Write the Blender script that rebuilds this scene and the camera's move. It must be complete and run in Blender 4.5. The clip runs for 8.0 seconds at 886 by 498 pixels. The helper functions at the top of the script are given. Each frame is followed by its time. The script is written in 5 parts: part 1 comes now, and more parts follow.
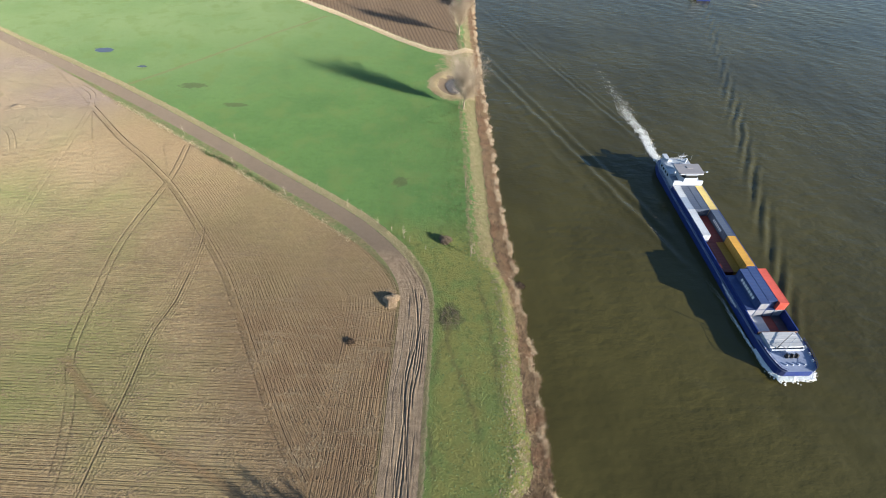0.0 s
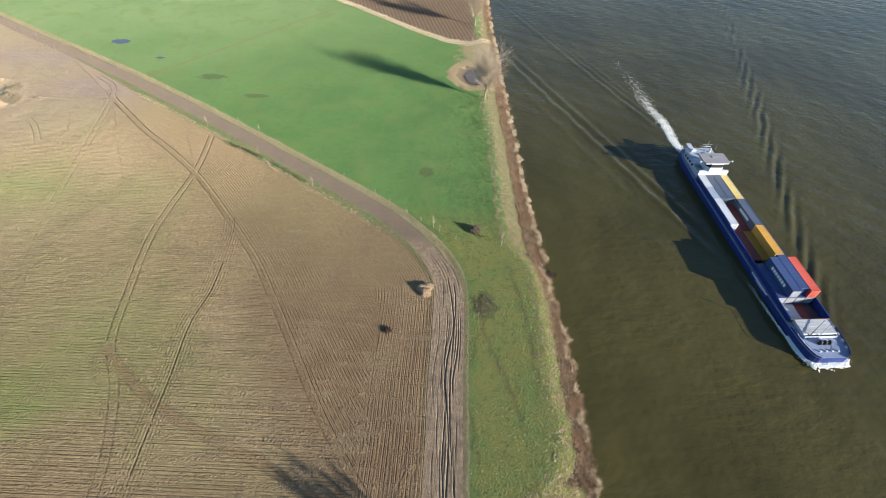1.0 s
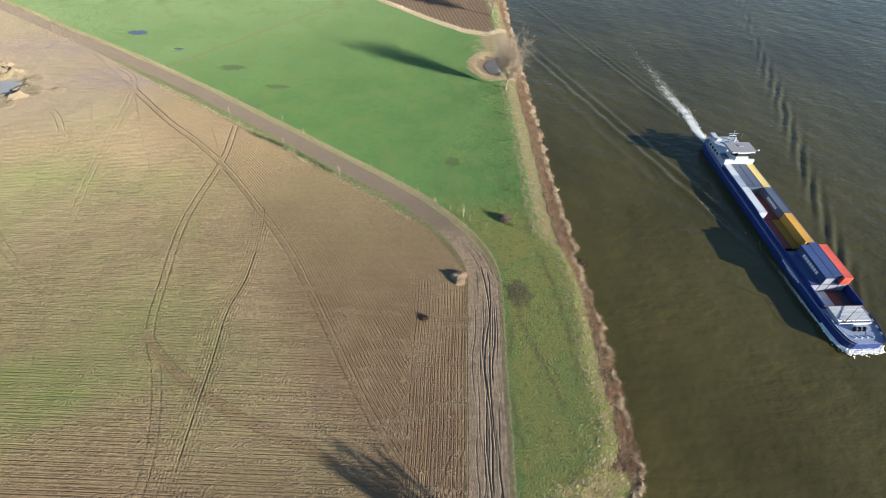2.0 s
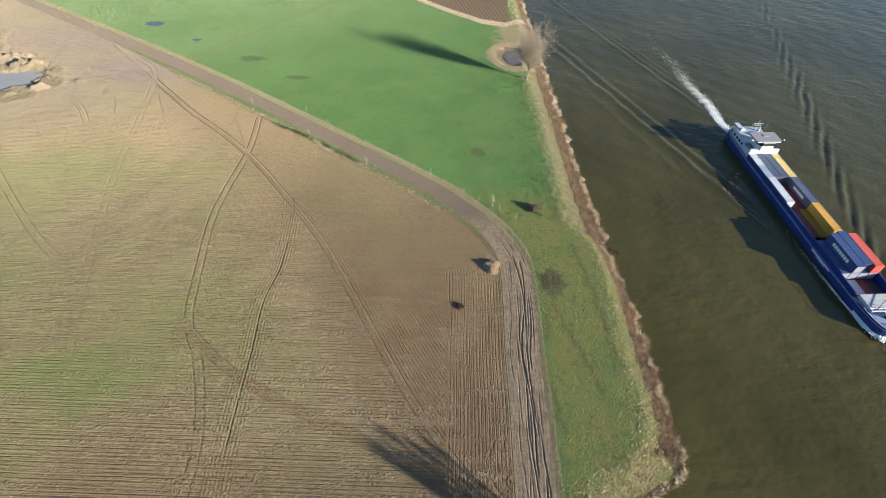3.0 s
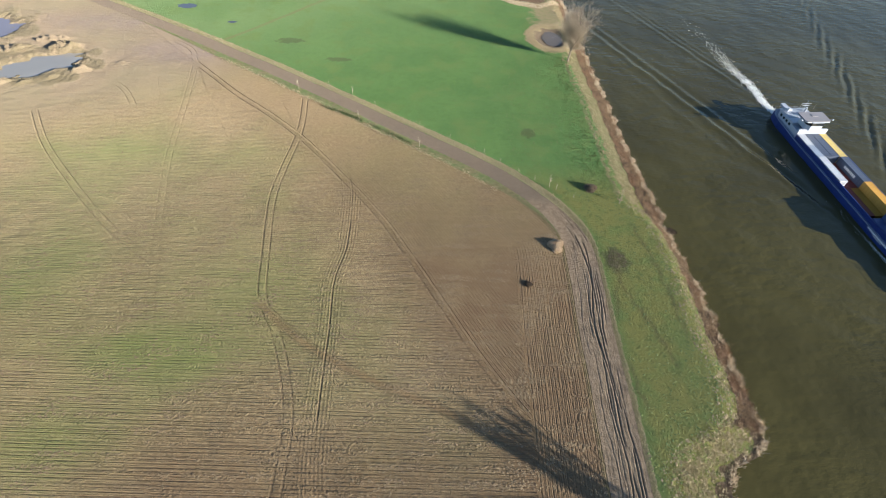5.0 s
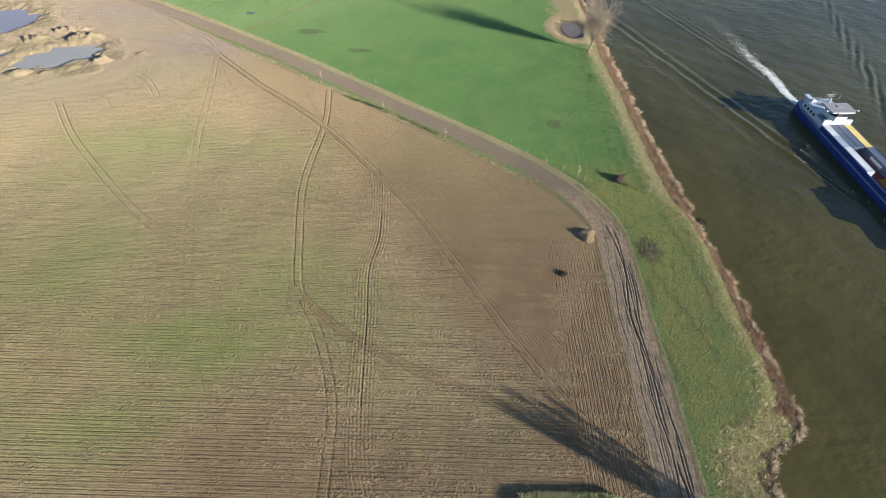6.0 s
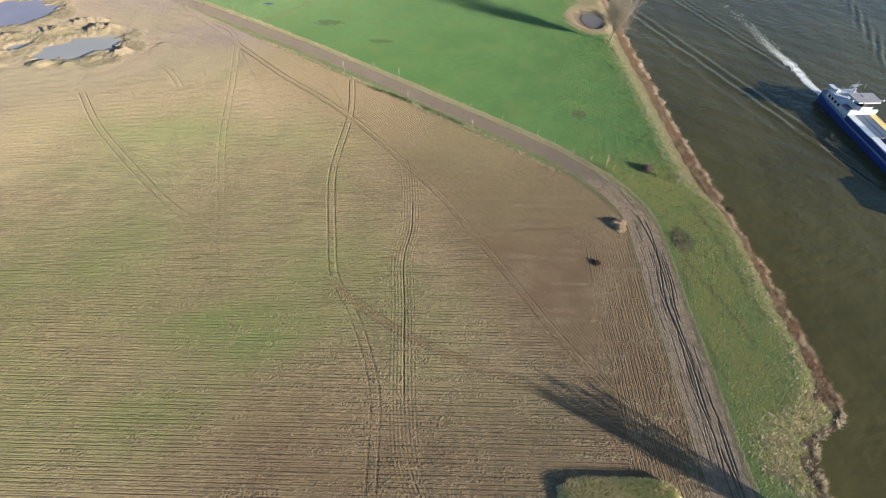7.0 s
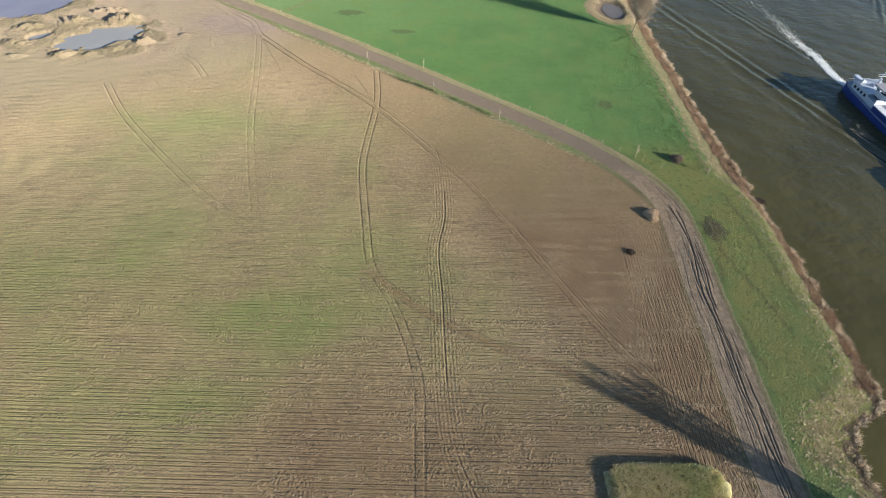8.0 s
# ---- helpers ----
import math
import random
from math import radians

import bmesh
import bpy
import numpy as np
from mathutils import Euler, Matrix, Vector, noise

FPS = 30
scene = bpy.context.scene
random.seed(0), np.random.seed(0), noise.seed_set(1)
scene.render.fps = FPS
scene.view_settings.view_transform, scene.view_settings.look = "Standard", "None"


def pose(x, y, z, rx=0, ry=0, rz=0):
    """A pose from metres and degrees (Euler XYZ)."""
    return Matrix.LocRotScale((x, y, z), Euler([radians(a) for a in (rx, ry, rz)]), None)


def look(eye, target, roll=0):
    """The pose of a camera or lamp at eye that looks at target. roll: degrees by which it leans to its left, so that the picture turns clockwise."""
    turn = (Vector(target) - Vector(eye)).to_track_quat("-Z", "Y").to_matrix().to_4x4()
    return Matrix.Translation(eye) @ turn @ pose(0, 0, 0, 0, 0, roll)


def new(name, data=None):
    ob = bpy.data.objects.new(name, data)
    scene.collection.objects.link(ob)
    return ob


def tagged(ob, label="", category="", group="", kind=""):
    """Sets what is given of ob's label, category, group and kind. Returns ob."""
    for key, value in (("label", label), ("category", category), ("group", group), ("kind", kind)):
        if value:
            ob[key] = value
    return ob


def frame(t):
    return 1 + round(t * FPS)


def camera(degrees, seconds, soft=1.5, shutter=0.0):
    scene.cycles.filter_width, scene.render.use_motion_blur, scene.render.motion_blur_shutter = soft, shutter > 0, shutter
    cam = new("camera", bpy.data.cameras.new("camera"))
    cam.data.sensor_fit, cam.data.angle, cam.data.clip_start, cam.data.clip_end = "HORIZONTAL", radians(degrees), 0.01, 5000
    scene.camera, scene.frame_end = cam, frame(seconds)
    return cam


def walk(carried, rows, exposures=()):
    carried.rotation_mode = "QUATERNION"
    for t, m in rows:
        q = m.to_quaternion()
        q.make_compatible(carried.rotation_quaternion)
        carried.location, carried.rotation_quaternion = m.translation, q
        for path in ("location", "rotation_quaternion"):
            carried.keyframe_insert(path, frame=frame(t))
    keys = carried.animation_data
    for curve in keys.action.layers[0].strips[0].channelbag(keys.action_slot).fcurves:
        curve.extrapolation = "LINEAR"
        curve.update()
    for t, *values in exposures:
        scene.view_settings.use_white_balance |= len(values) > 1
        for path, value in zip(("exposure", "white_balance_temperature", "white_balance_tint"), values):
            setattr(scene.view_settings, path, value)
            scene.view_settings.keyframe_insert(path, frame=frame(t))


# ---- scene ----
FOV, SECONDS = 84.0, 8.0
cam = camera(FOV, SECONDS, soft=0.6)
# seconds, x, y, z, yaw, pitch, roll
PATH = [
    (0.0, 0.00, 0.00, 100.00, 0.00, -44.75, 1.96),
    (0.5, -4.53, -0.83, 99.84, -0.09, -45.13, 1.92),
    (1.0, -8.86, -1.47, 99.38, -0.13, -45.49, 1.88),
    (1.5, -13.31, -2.19, 98.74, -0.18, -45.81, 1.81),
    (3.0, -26.40, -4.36, 97.61, -0.29, -46.83, 1.71),
    (3.5, -30.75, -5.07, 97.27, -0.36, -47.20, 1.68),
    (4.0, -35.10, -5.79, 97.11, -0.45, -47.58, 1.69),
    (4.5, -39.50, -6.48, 96.83, -0.56, -47.90, 1.71),
    (6.0, -52.56, -8.34, 95.70, -0.81, -48.82, 1.83),
    (6.5, -56.83, -8.97, 95.23, -0.85, -49.12, 1.83),
    (7.0, -61.23, -9.55, 94.82, -0.95, -49.44, 1.84),
    (7.5, -65.65, -10.22, 94.56, -1.00, -49.77, 1.88),
    (8.0, -69.97, -10.67, 94.12, -1.01, -50.14, 1.90),
]
EXPOSURE = 1.56
walk(cam, [(t, pose(x, y, z, 90 + pitch, 0, yaw) @ pose(0, 0, 0, 0, 0, roll)) for t, x, y, z, yaw, pitch, roll in PATH],
     exposures=[(0.0, EXPOSURE), (8.0, EXPOSURE)])

# ---- world and sun: a low winter sun over clear sky ----
SUN_EL, SUN_AZ = radians(15.3), math.atan2(0.862, -0.507)
world = bpy.data.worlds.new("sky")
scene.world = world
world.use_nodes = True
wn = world.node_tree.nodes
sky = wn.new("ShaderNodeTexSky")
sky.sky_type, sky.sun_disc = "NISHITA", False
sky.sun_elevation, sky.sun_rotation = SUN_EL, SUN_AZ
sky.air_density, sky.dust_density, sky.ozone_density = 1.0, 0.5, 3.0
wn["Background"].inputs["Strength"].default_value = 0.074
world.node_tree.links.new(sky.outputs[0], wn["Background"].inputs["Color"])
sun_data = bpy.data.lights.new("sun", "SUN")
sun_data.energy, sun_data.angle, sun_data.color = 5.0, radians(0.6), (1.0, 0.915, 0.79)
sun_dir = Vector((math.sin(SUN_AZ) * math.cos(SUN_EL), math.cos(SUN_AZ) * math.cos(SUN_EL), math.sin(SUN_EL)))
sun = new("sun", sun_data)
sun.matrix_world = look(sun_dir * 400, (0, 0, 0))

WATER = -3.0


# ---- material helpers ----
class Nodes:
    """Short names for the shader nodes."""

    def __init__(self, name):
        self.mat = bpy.data.materials.new(name)
        self.mat.use_nodes = True
        self.t = self.mat.node_tree
        self.bsdf = self.t.nodes["Principled BSDF"]
        self.geo = self.tc = None

    def n(self, kind):
        return self.t.nodes.new("ShaderNode" + kind)

    def put(self, socket, value):
        if isinstance(value, bpy.types.NodeSocket):
            self.t.links.new(value, socket)
        elif isinstance(value, tuple) and len(value) == 3 and socket.type == "RGBA":
            socket.default_value = (*value, 1.0)
        else:
            socket.default_value = value

    def math(self, op, a, b=0.0, clamp=False):
        node = self.n("Math")
        node.operation, node.use_clamp = op, clamp
        self.put(node.inputs[0], a)
        self.put(node.inputs[1], b)
        return node.outputs[0]

    def add(self, a, b):
        return self.math("ADD", a, b)

    def mul(self, a, b):
        return self.math("MULTIPLY", a, b)

    def ramp(self, v, lo, hi, a=0.0, b=1.0):
        node = self.n("MapRange")
        node.interpolation_type = "SMOOTHSTEP"
        for k, value in enumerate((v, lo, hi, a, b)):
            self.put(node.inputs[k], value)
        return node.outputs[0]

    def mix(self, f, a, b):
        node = self.n("Mix")
        node.data_type = "RGBA"
        self.put(node.inputs[0], f)
        self.put(node.inputs[6], a)
        self.put(node.inputs[7], b)
        return node.outputs[2]

    def noise(self, scale, detail=2.0, rough=0.5, vec=None):
        node = self.n("TexNoise")
        node.inputs["Scale"].default_value = scale
        node.inputs["Detail"].default_value = detail
        node.inputs["Roughness"].default_value = rough
        self.t.links.new(vec or self.pos(), node.inputs["Vector"])
        return node.outputs["Fac"]

    def pos(self):
        if self.geo is None:
            self.geo = self.n("NewGeometry")
        return self.geo.outputs["Position"]

    def local(self):
        if self.tc is None:
            self.tc = self.n("TexCoord")
        return self.tc.outputs["Object"]

    def attr(self, name):
        node = self.n("Attribute")
        node.attribute_name = name
        return node.outputs["Fac"]

    def stretched(self, sx, sy, sz, vec=None):
        node = self.n("VectorMath")
        node.operation = "MULTIPLY"
        self.t.links.new(vec or self.pos(), node.inputs[0])
        node.inputs[1].default_value = (sx, sy, sz)
        return node.outputs[0]

    def bump(self, height, distance, strength=1.0, normal=None):
        node = self.n("Bump")
        node.inputs["Strength"].default_value = strength
        node.inputs["Distance"].default_value = distance
        self.t.links.new(height, node.inputs["Height"])
        if normal:
            self.t.links.new(normal, node.inputs["Normal"])
        return node.outputs[0]

    def done(self, color=None, rough=None, normal=None, metal=None):
        for name, value in (("Base Color", color), ("Roughness", rough), ("Normal", normal), ("Metallic", metal)):
            if value is not None:
                self.put(self.bsdf.inputs[name], value)
        return self.mat


def plain(name, color, rough=0.6, metal=0.0, vary=0.25, grain=3.0, relief=0.0, rust=0.0):
    """Paint, wood or metal with grain, dirt and a little per-object change."""
    k = Nodes(name)
    big, small = k.noise(grain * 0.2, 3, vec=k.local()), k.noise(grain * 3, 4, 0.65, vec=k.local())
    rnd = k.n("ObjectInfo").outputs["Random"]
    dark = tuple(c * (1 - vary) for c in color)
    light = tuple(min(1.0, c * (1 + vary)) for c in color)
    tone = k.add(k.mul(big, 0.5), k.add(k.mul(small, 0.4), k.mul(rnd, 0.12)))
    col = k.mix(k.ramp(tone, 0.3, 0.72), dark, light)
    if rust:
        col = k.mix(k.mul(k.ramp(k.noise(grain * 0.9, 5, 0.7, vec=k.local()), 0.56, 0.75), rust), col, (0.12, 0.05, 0.025))
    nrm = k.bump(small, relief) if relief else None
    return k.done(col, k.ramp(small, 0.2, 0.8, rough - 0.08, rough + 0.1), nrm, metal)


def islands(name, a, b, c=None, rough=0.8):
    """Leaves, stalks and twigs: each piece takes its own tone."""
    k = Nodes(name)
    r = k.n("NewGeometry").outputs["Random Per Island"]
    patch = k.noise(0.18, 2)
    col = k.mix(r, a, b)
    if c:
        col = k.mix(k.ramp(patch, 0.42, 0.62), col, c)
    return k.done(col, rough)


# ---- plan: lines of the land ----
def curve_points(pts, n=8):
    """Smooth line through a few points."""
    p = np.array(pts, float)
    p = np.vstack([2 * p[0] - p[1], p, 2 * p[-1] - p[-2]])
    out = []
    for i in range(1, len(p) - 2):
        for s in np.linspace(0, 1, n, endpoint=False):
            a, b, c, d = p[i - 1], p[i], p[i + 1], p[i + 2]
            out.append(0.5 * (2 * b + (c - a) * s + (2 * a - 5 * b + 4 * c - d) * s * s + (3 * b - a - 3 * c + d) * s ** 3))
    out.append(p[-2])
    return np.array(out)


def signed(line, x, y):
    """Distance from each place to a line, negative to the line's left; and how far along it."""
    best, side, along, run = np.full(x.shape, 1e9), np.zeros(x.shape), np.zeros(x.shape), 0.0
    for a, b in zip(line[:-1], line[1:]):
        d = b - a
        length = np.hypot(*d)
        u = d / max(length, 1e-6)
        px, py = x - a[0], y - a[1]
        s = np.clip(px * u[0] + py * u[1], 0, length)
        dist = np.hypot(px - s * u[0], py - s * u[1])
        near = dist < best
        best = np.where(near, dist, best)
        side = np.where(near, px * u[1] - py * u[0], side)
        along = np.where(near, run + s, along)
        run += length
    return best * np.where(side >= 0, 1, -1), along


def smooth(v, lo, hi):
    s = np.clip((v - lo) / (hi - lo), 0, 1)
    return s * s * (3 - 2 * s)


def ripple(x, y, size, seed):
    """Soft uneven field of numbers between about -1 and 1."""
    r = np.random.RandomState(seed)
    out = np.zeros(np.shape(x))
    for _ in range(7):
        a, f, p = r.uniform(0, 6.28), r.uniform(0.6, 1.7) * 6.28 / size, r.uniform(0, 6.28)
        out = out + np.sin((x * math.cos(a) + y * math.sin(a)) * f + p)
    return out / 3.2


ROAD = curve_points([(-420, 375), (-300, 290), (-216, 236.5), (-175, 211.5), (-140, 190), (-107, 168), (-79, 148.5), (-54, 130.5),
                     (-32.5, 115), (-22.5, 106.5), (-14.5, 97.5), (-9.4, 89.5), (-7, 81.5), (-6.8, 69), (-7.2, 55), (-7.2, 42),
                     (-7.4, 30), (-7.6, 19), (-7.2, 10), (-6, -40), (0, -200)])
BANK_Y = np.array([-3000, -20, 0, 15, 21, 25.5, 27.6, 29, 31, 35, 45, 57, 71, 78, 84, 88, 92, 95, 99, 112, 134, 155, 180, 194, 205, 233, 253, 320, 3000])
BANK_W = np.array([22, 21, 19, 12.4, 12.6, 15.5, 19.3, 22, 23.4, 24, 23.6, 23.5, 22.8, 21.8, 21.2, 20.3, 20.0, 20.9, 20.6, 19.6, 18.1, 17.6, 16.4, 16.1, 15.4, 15, 13.6, 13.4, 13.4])
TOP_Y = np.array([-3000, 0, 21, 28, 32, 36, 40, 47, 55, 70, 83, 91, 96, 100, 111, 131, 147, 179, 192, 205, 225, 240, 255, 300, 3000])
TOP_X = np.array([16, 15, 0.5, 3.5, 12, 16, 17, 17, 16.4, 17, 16.5, 15.2, 12.0, 10.2, 9.3, 9.3, 8.3, 7, 7, 9, 8.5, 7.5, 6.5, 5, 5])


def waterline(y):
    return np.interp(y, BANK_Y, BANK_W) + 0.5 * ripple(y, y * 0, 5.0, 3) + 0.25 * ripple(y, y * 0, 1.7, 4)


def bank_top(y):
    return np.interp(y, TOP_Y, TOP_X) + 0.4 * ripple(y, y * 0, 6.0, 5)


UPPER_X = np.array([-400, -150, -88, -61, -28, -10, 1, 11, 40])
UPPER_Y = np.array([560, 352, 301.5, 280, 251, 237, 233.5, 241, 244])
PIT_PONDS = [(-199.5, 169.5, 14.5, 7.6, 0.48), (-243, 196, 19, 12.5, 0.35), (-222.0, 169.5, 4.2, 2.4, 0.6)]
PUDDLES = [(-162, 226, 6.0, 2.6, 0.0), (-137, 210.5, 3.2, 1.1, 0.5)]
DAMP = [(-108, 194, 5.5, 2.4), (-85.6, 179, 5.0, 1.6), (-15, 132.1, 2.6, 2.8), (2.3, 76.5, 3.4, 4.6)]
DELL = (2.2, 203, 8.2, 11.2)
HEAPS = [(-196, 183.5, 6.5, 3.4, 2.3, 0.25), (-181, 166, 4.0, 2.2, 1.6, 0.2), (-206, 155.5, 5.0, 2.3, 1.6, 0.4), (-227, 163, 6.5, 2.2, 1.3, -0.2),
         (-214, 181, 5.5, 3.0, 1.7, 0.3), (-204, 190, 7, 2.4, 1.5, 0.2), (-190, 160.5, 4.5, 1.6, 0.9, 0.3), (-168, 172, 2.6, 1.2, 0.7, 0.0),
         (-229, 176, 6, 2.5, 1.4, 0.3), (-222, 154, 4, 1.6, 0.9, 0.1), (-239, 167, 5, 2, 1.1, 0.2), (-198, 156, 4, 1.3, 0.8, 0.5)]
MOUND = (-28.2, 12.6, 11.2, 4.9, 1.0)
TRAM_MAIN = [(-93.3, 152), (-91, 131), (-92, 110), (-92, 97), (-88.6, 75.2), (-86, 62.3), (-80.6, 52.6), (-76.2, 42.4), (-73.3, 32.2), (-72.6, 21), (-72, 5)]
TRAM_LONG = [(-143, 176.5), (-134.3, 168), (-118.7, 152.6), (-102.6, 138.8), (-88, 124.6), (-73, 106.6), (-60, 89.8), (-51.6, 76.2), (-42, 59.9), (-33.8, 46), (-25.6, 34.2), (-19, 26), (-12.8, 18.7)]
TRAM_CROSS = [(-89, 63), (-74, 50.4), (-59, 42.1), (-45.2, 36.4), (-36, 32), (-24, 26), (-13, 16)]
TRAM_WEST = [(-184.6, 140.5), (-170.5, 121.5), (-154.8, 105), (-137.6, 88.6), (-125.7, 79.2), (-113.3, 70.7)]
TRAM_FAINT = [(-141.2, 177.7), (-135, 149), (-129.5, 119.3), (-124.6, 100.4), (-117.8, 78.1), (-112.9, 63.2), (-107, 47.6), (-101.6, 36.8), (-95.6, 26.9), (-91.8, 18), (-89, 8)]
TRAM_PIT = [(-139, 181), (-150, 175), (-166, 169), (-186, 159), (-204, 147)]
TRAM_LOOP = [(-12.2, 38.5), (-14.6, 33.2), (-15.4, 29.7), (-14.2, 26.8), (-10.5, 22.3)]
TRAMS = [curve_points(p, 6) for p in (TRAM_MAIN, TRAM_LONG, TRAM_CROSS, TRAM_WEST, TRAM_FAINT, TRAM_PIT,
                                      [(-140, 172), (-145.5, 184), (-156, 192)], [(-165, 158), (-158, 152), (-150, 141)], [(-185, 168), (-165, 173), (-148, 182)],
                                      [(-60, 75), (-40, 78), (-17, 79.5)], TRAM_LOOP)]
STRIP = curve_points([(-71, 106), (-69.5, 97.8), (-68.5, 79.8), (-70, 68), (-69, 54.4), (-68.4, 42.6), (-67.6, 30), (-66, 19), (-61.6, 9), (-58, 0)], 6)
GRASS_TRACKS = [curve_points(p, 6) for p in ([(2.0, 78), (1.6, 73.8), (2.4, 66.2), (4.8, 60), (6.6, 54.9), (8.2, 50), (9.4, 44)], [(0.6, 70), (0.1, 66.1), (-1.2, 61), (-2.2, 56)],
                                              [(-1.5, 50), (-1.2, 42), (0.2, 34)], [(8.8, 92), (11.5, 80), (13.2, 66), (13.4, 52)])]
PATHWAY = curve_points([(-136, 192.7), (-123.5, 207), (-106, 229.4), (-86, 255.3), (-68, 277)], 6)


def land_height(x, y):
    """Height of the ground: flat fields, the river bank and bed, pits, heaps and hollows."""
    w, top = waterline(y), bank_top(y)
    z = 0.10 * ripple(x, y, 60, 11) + 0.05 * ripple(x, y, 14, 12)
    z = z * smooth(-x, -2, 8) + 0.03 * ripple(x, y, 4, 13)
    z = z + (WATER - 0.05) * smooth((x - top) / np.maximum(w - top, 0.5), -0.15, 1.1) - 4.5 * smooth(x - w, 0, 22)
    z = z + 9.0 * smooth(x, 430, 470)
    for cx, cy, a, b, turn in PIT_PONDS:
        u, v = (x - cx) * math.cos(turn) + (y - cy) * math.sin(turn), -(x - cx) * math.sin(turn) + (y - cy) * math.cos(turn)
        d = np.hypot(u / a, v / b) + 0.14 * ripple(x, y, 9, 31) + 0.07 * ripple(x, y, 3.2, 35)
        z = z - 1.5 * smooth(1.25 - d, 0.0, 0.5)
    for cx, cy, a, b, turn in PUDDLES:
        d = np.hypot((x - cx) / a, (y - cy) / b) + 0.15 * ripple(x, y, 3, 32)
        z = z - 0.25 * smooth(1.4 - d, 0.0, 0.9)
    cx, cy, a, b = DELL
    d = np.hypot((x - cx) / a, (y - cy) / b)
    z = z - 1.0 * smooth(1.0 - d, 0.0, 0.5)
    for cx, cy, a, b, h, turn in HEAPS:
        u, v = (x - cx) * math.cos(turn) + (y - cy) * math.sin(turn), -(x - cx) * math.sin(turn) + (y - cy) * math.cos(turn)
        d = np.hypot(u / a, v / b) + 0.16 * ripple(x, y, 2.6, 33)
        z = z + 0.6 * h * smooth(1.15 - d, 0.0, 0.7) * (1 + 0.55 * ripple(x, y, 2.4, 34))
    return z


# ---- the land ----
def axis(parts):
    """Grid lines: (from, to, step), one stretch after another."""
    out = [np.arange(a, b - 1e-6, s) for a, b, s in parts]
    return np.concatenate(out + [[parts[-1][1]]])


FAR_OUT = np.array([3000.0, 1900, 1200, 800, 560])
gx = np.concatenate([-FAR_OUT, axis([(-420, -270, 5), (-270, -168, 0.75), (-168, -14, 0.5), (-14, -2.1, 0.13), (-2.1, 27, 0.4), (27, 60, 2.5), (60, 480, 15)]), FAR_OUT[::-1]])
gy = np.concatenate([-FAR_OUT, axis([(-420, -40, 15), (-40, 4, 2), (4, 110, 0.45), (110, 215, 0.65), (215, 345, 1.1), (345, 480, 8)]), FAR_OUT[::-1]])
GX, GY = np.meshgrid(gx, gy)
d_road, s_road = signed(ROAD, GX, GY)            # positive on the field's side
field_side = d_road > 0
half = 2.3 + 1.3 * smooth(-GY, -100, -75)         # half width of the dirt road
verge_s = half + 3.6 * smooth(GY, 78, 112) * smooth(GX, -190, -120)        # where the ploughed field begins
GZ = land_height(GX, GY)
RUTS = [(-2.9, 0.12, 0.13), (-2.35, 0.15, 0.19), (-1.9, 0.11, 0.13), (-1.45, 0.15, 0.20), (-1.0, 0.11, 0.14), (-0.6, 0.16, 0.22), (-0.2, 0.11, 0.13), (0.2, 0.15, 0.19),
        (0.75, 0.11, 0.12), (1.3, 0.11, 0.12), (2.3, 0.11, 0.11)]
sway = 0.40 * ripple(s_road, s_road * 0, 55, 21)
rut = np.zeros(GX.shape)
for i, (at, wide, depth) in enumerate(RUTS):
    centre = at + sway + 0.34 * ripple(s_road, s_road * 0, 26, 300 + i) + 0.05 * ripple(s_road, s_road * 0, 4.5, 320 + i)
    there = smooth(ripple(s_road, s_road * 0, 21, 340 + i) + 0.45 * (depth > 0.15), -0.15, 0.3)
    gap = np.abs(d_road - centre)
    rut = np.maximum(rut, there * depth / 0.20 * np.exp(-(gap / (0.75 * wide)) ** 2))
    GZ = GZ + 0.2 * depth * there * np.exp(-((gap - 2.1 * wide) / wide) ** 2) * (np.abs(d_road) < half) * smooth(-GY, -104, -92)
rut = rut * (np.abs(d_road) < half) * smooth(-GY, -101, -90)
GZ = GZ - 0.15 * rut
d_bank = bank_top(GY) - GX
upper_edge = GY - np.interp(GX, UPPER_X, UPPER_Y)
m_field = smooth(d_road, verge_s - 0.5, verge_s + 0.5)
m_upper = smooth(upper_edge, 3.0, 4.5) * smooth(-d_road, 0, 2) * smooth(d_bank, 1.0, 4.0)
m_rim = smooth(upper_edge, -2.4, -0.6) * smooth(-upper_edge, -4.4, -2.8) * smooth(-d_road, 0, 2)
m_road = smooth(half + 0.35 - np.abs(d_road), -0.35, 0.35)
m_dry = smooth(-d_road, 2.4, 3.0) * smooth(d_road, -5.9, -4.7) * smooth(GX, -400, -300) * smooth(-GX, -1.5, 4)
in_bay = 1 - smooth(GY, 31, 36)
m_bank = np.where(GY < 97, 1 - smooth(d_bank, -3.2, -1.8), 1 - smooth(d_bank, -5.6, -3.6)) * (1 - in_bay * (1 - smooth(GX - waterline(GY) + 1.2 * ripple(GX, GY, 5, 46), -4.2, -1.8)))
m_straw = np.where(GY > 100, 0.75 + 0.25 * smooth(-d_bank, 0.5, 3.5), 0.52) * smooth(-d_bank, -1.6, 1.2) * (1 - m_bank)
m_edge = np.exp(-((d_bank - 1.8) / 0.55) ** 2) * smooth(GY, 98, 106)
m_gtrack = np.zeros(GX.shape)
for line in GRASS_TRACKS:
    d, run = signed(line, GX, GY)
    m_gtrack = np.maximum(m_gtrack, np.exp(-((d + 0.4 * ripple(GX, GY, 5, 48)) / 0.65) ** 2) * smooth(run, 0, 4) * smooth(run.max() - run, 0, 4))
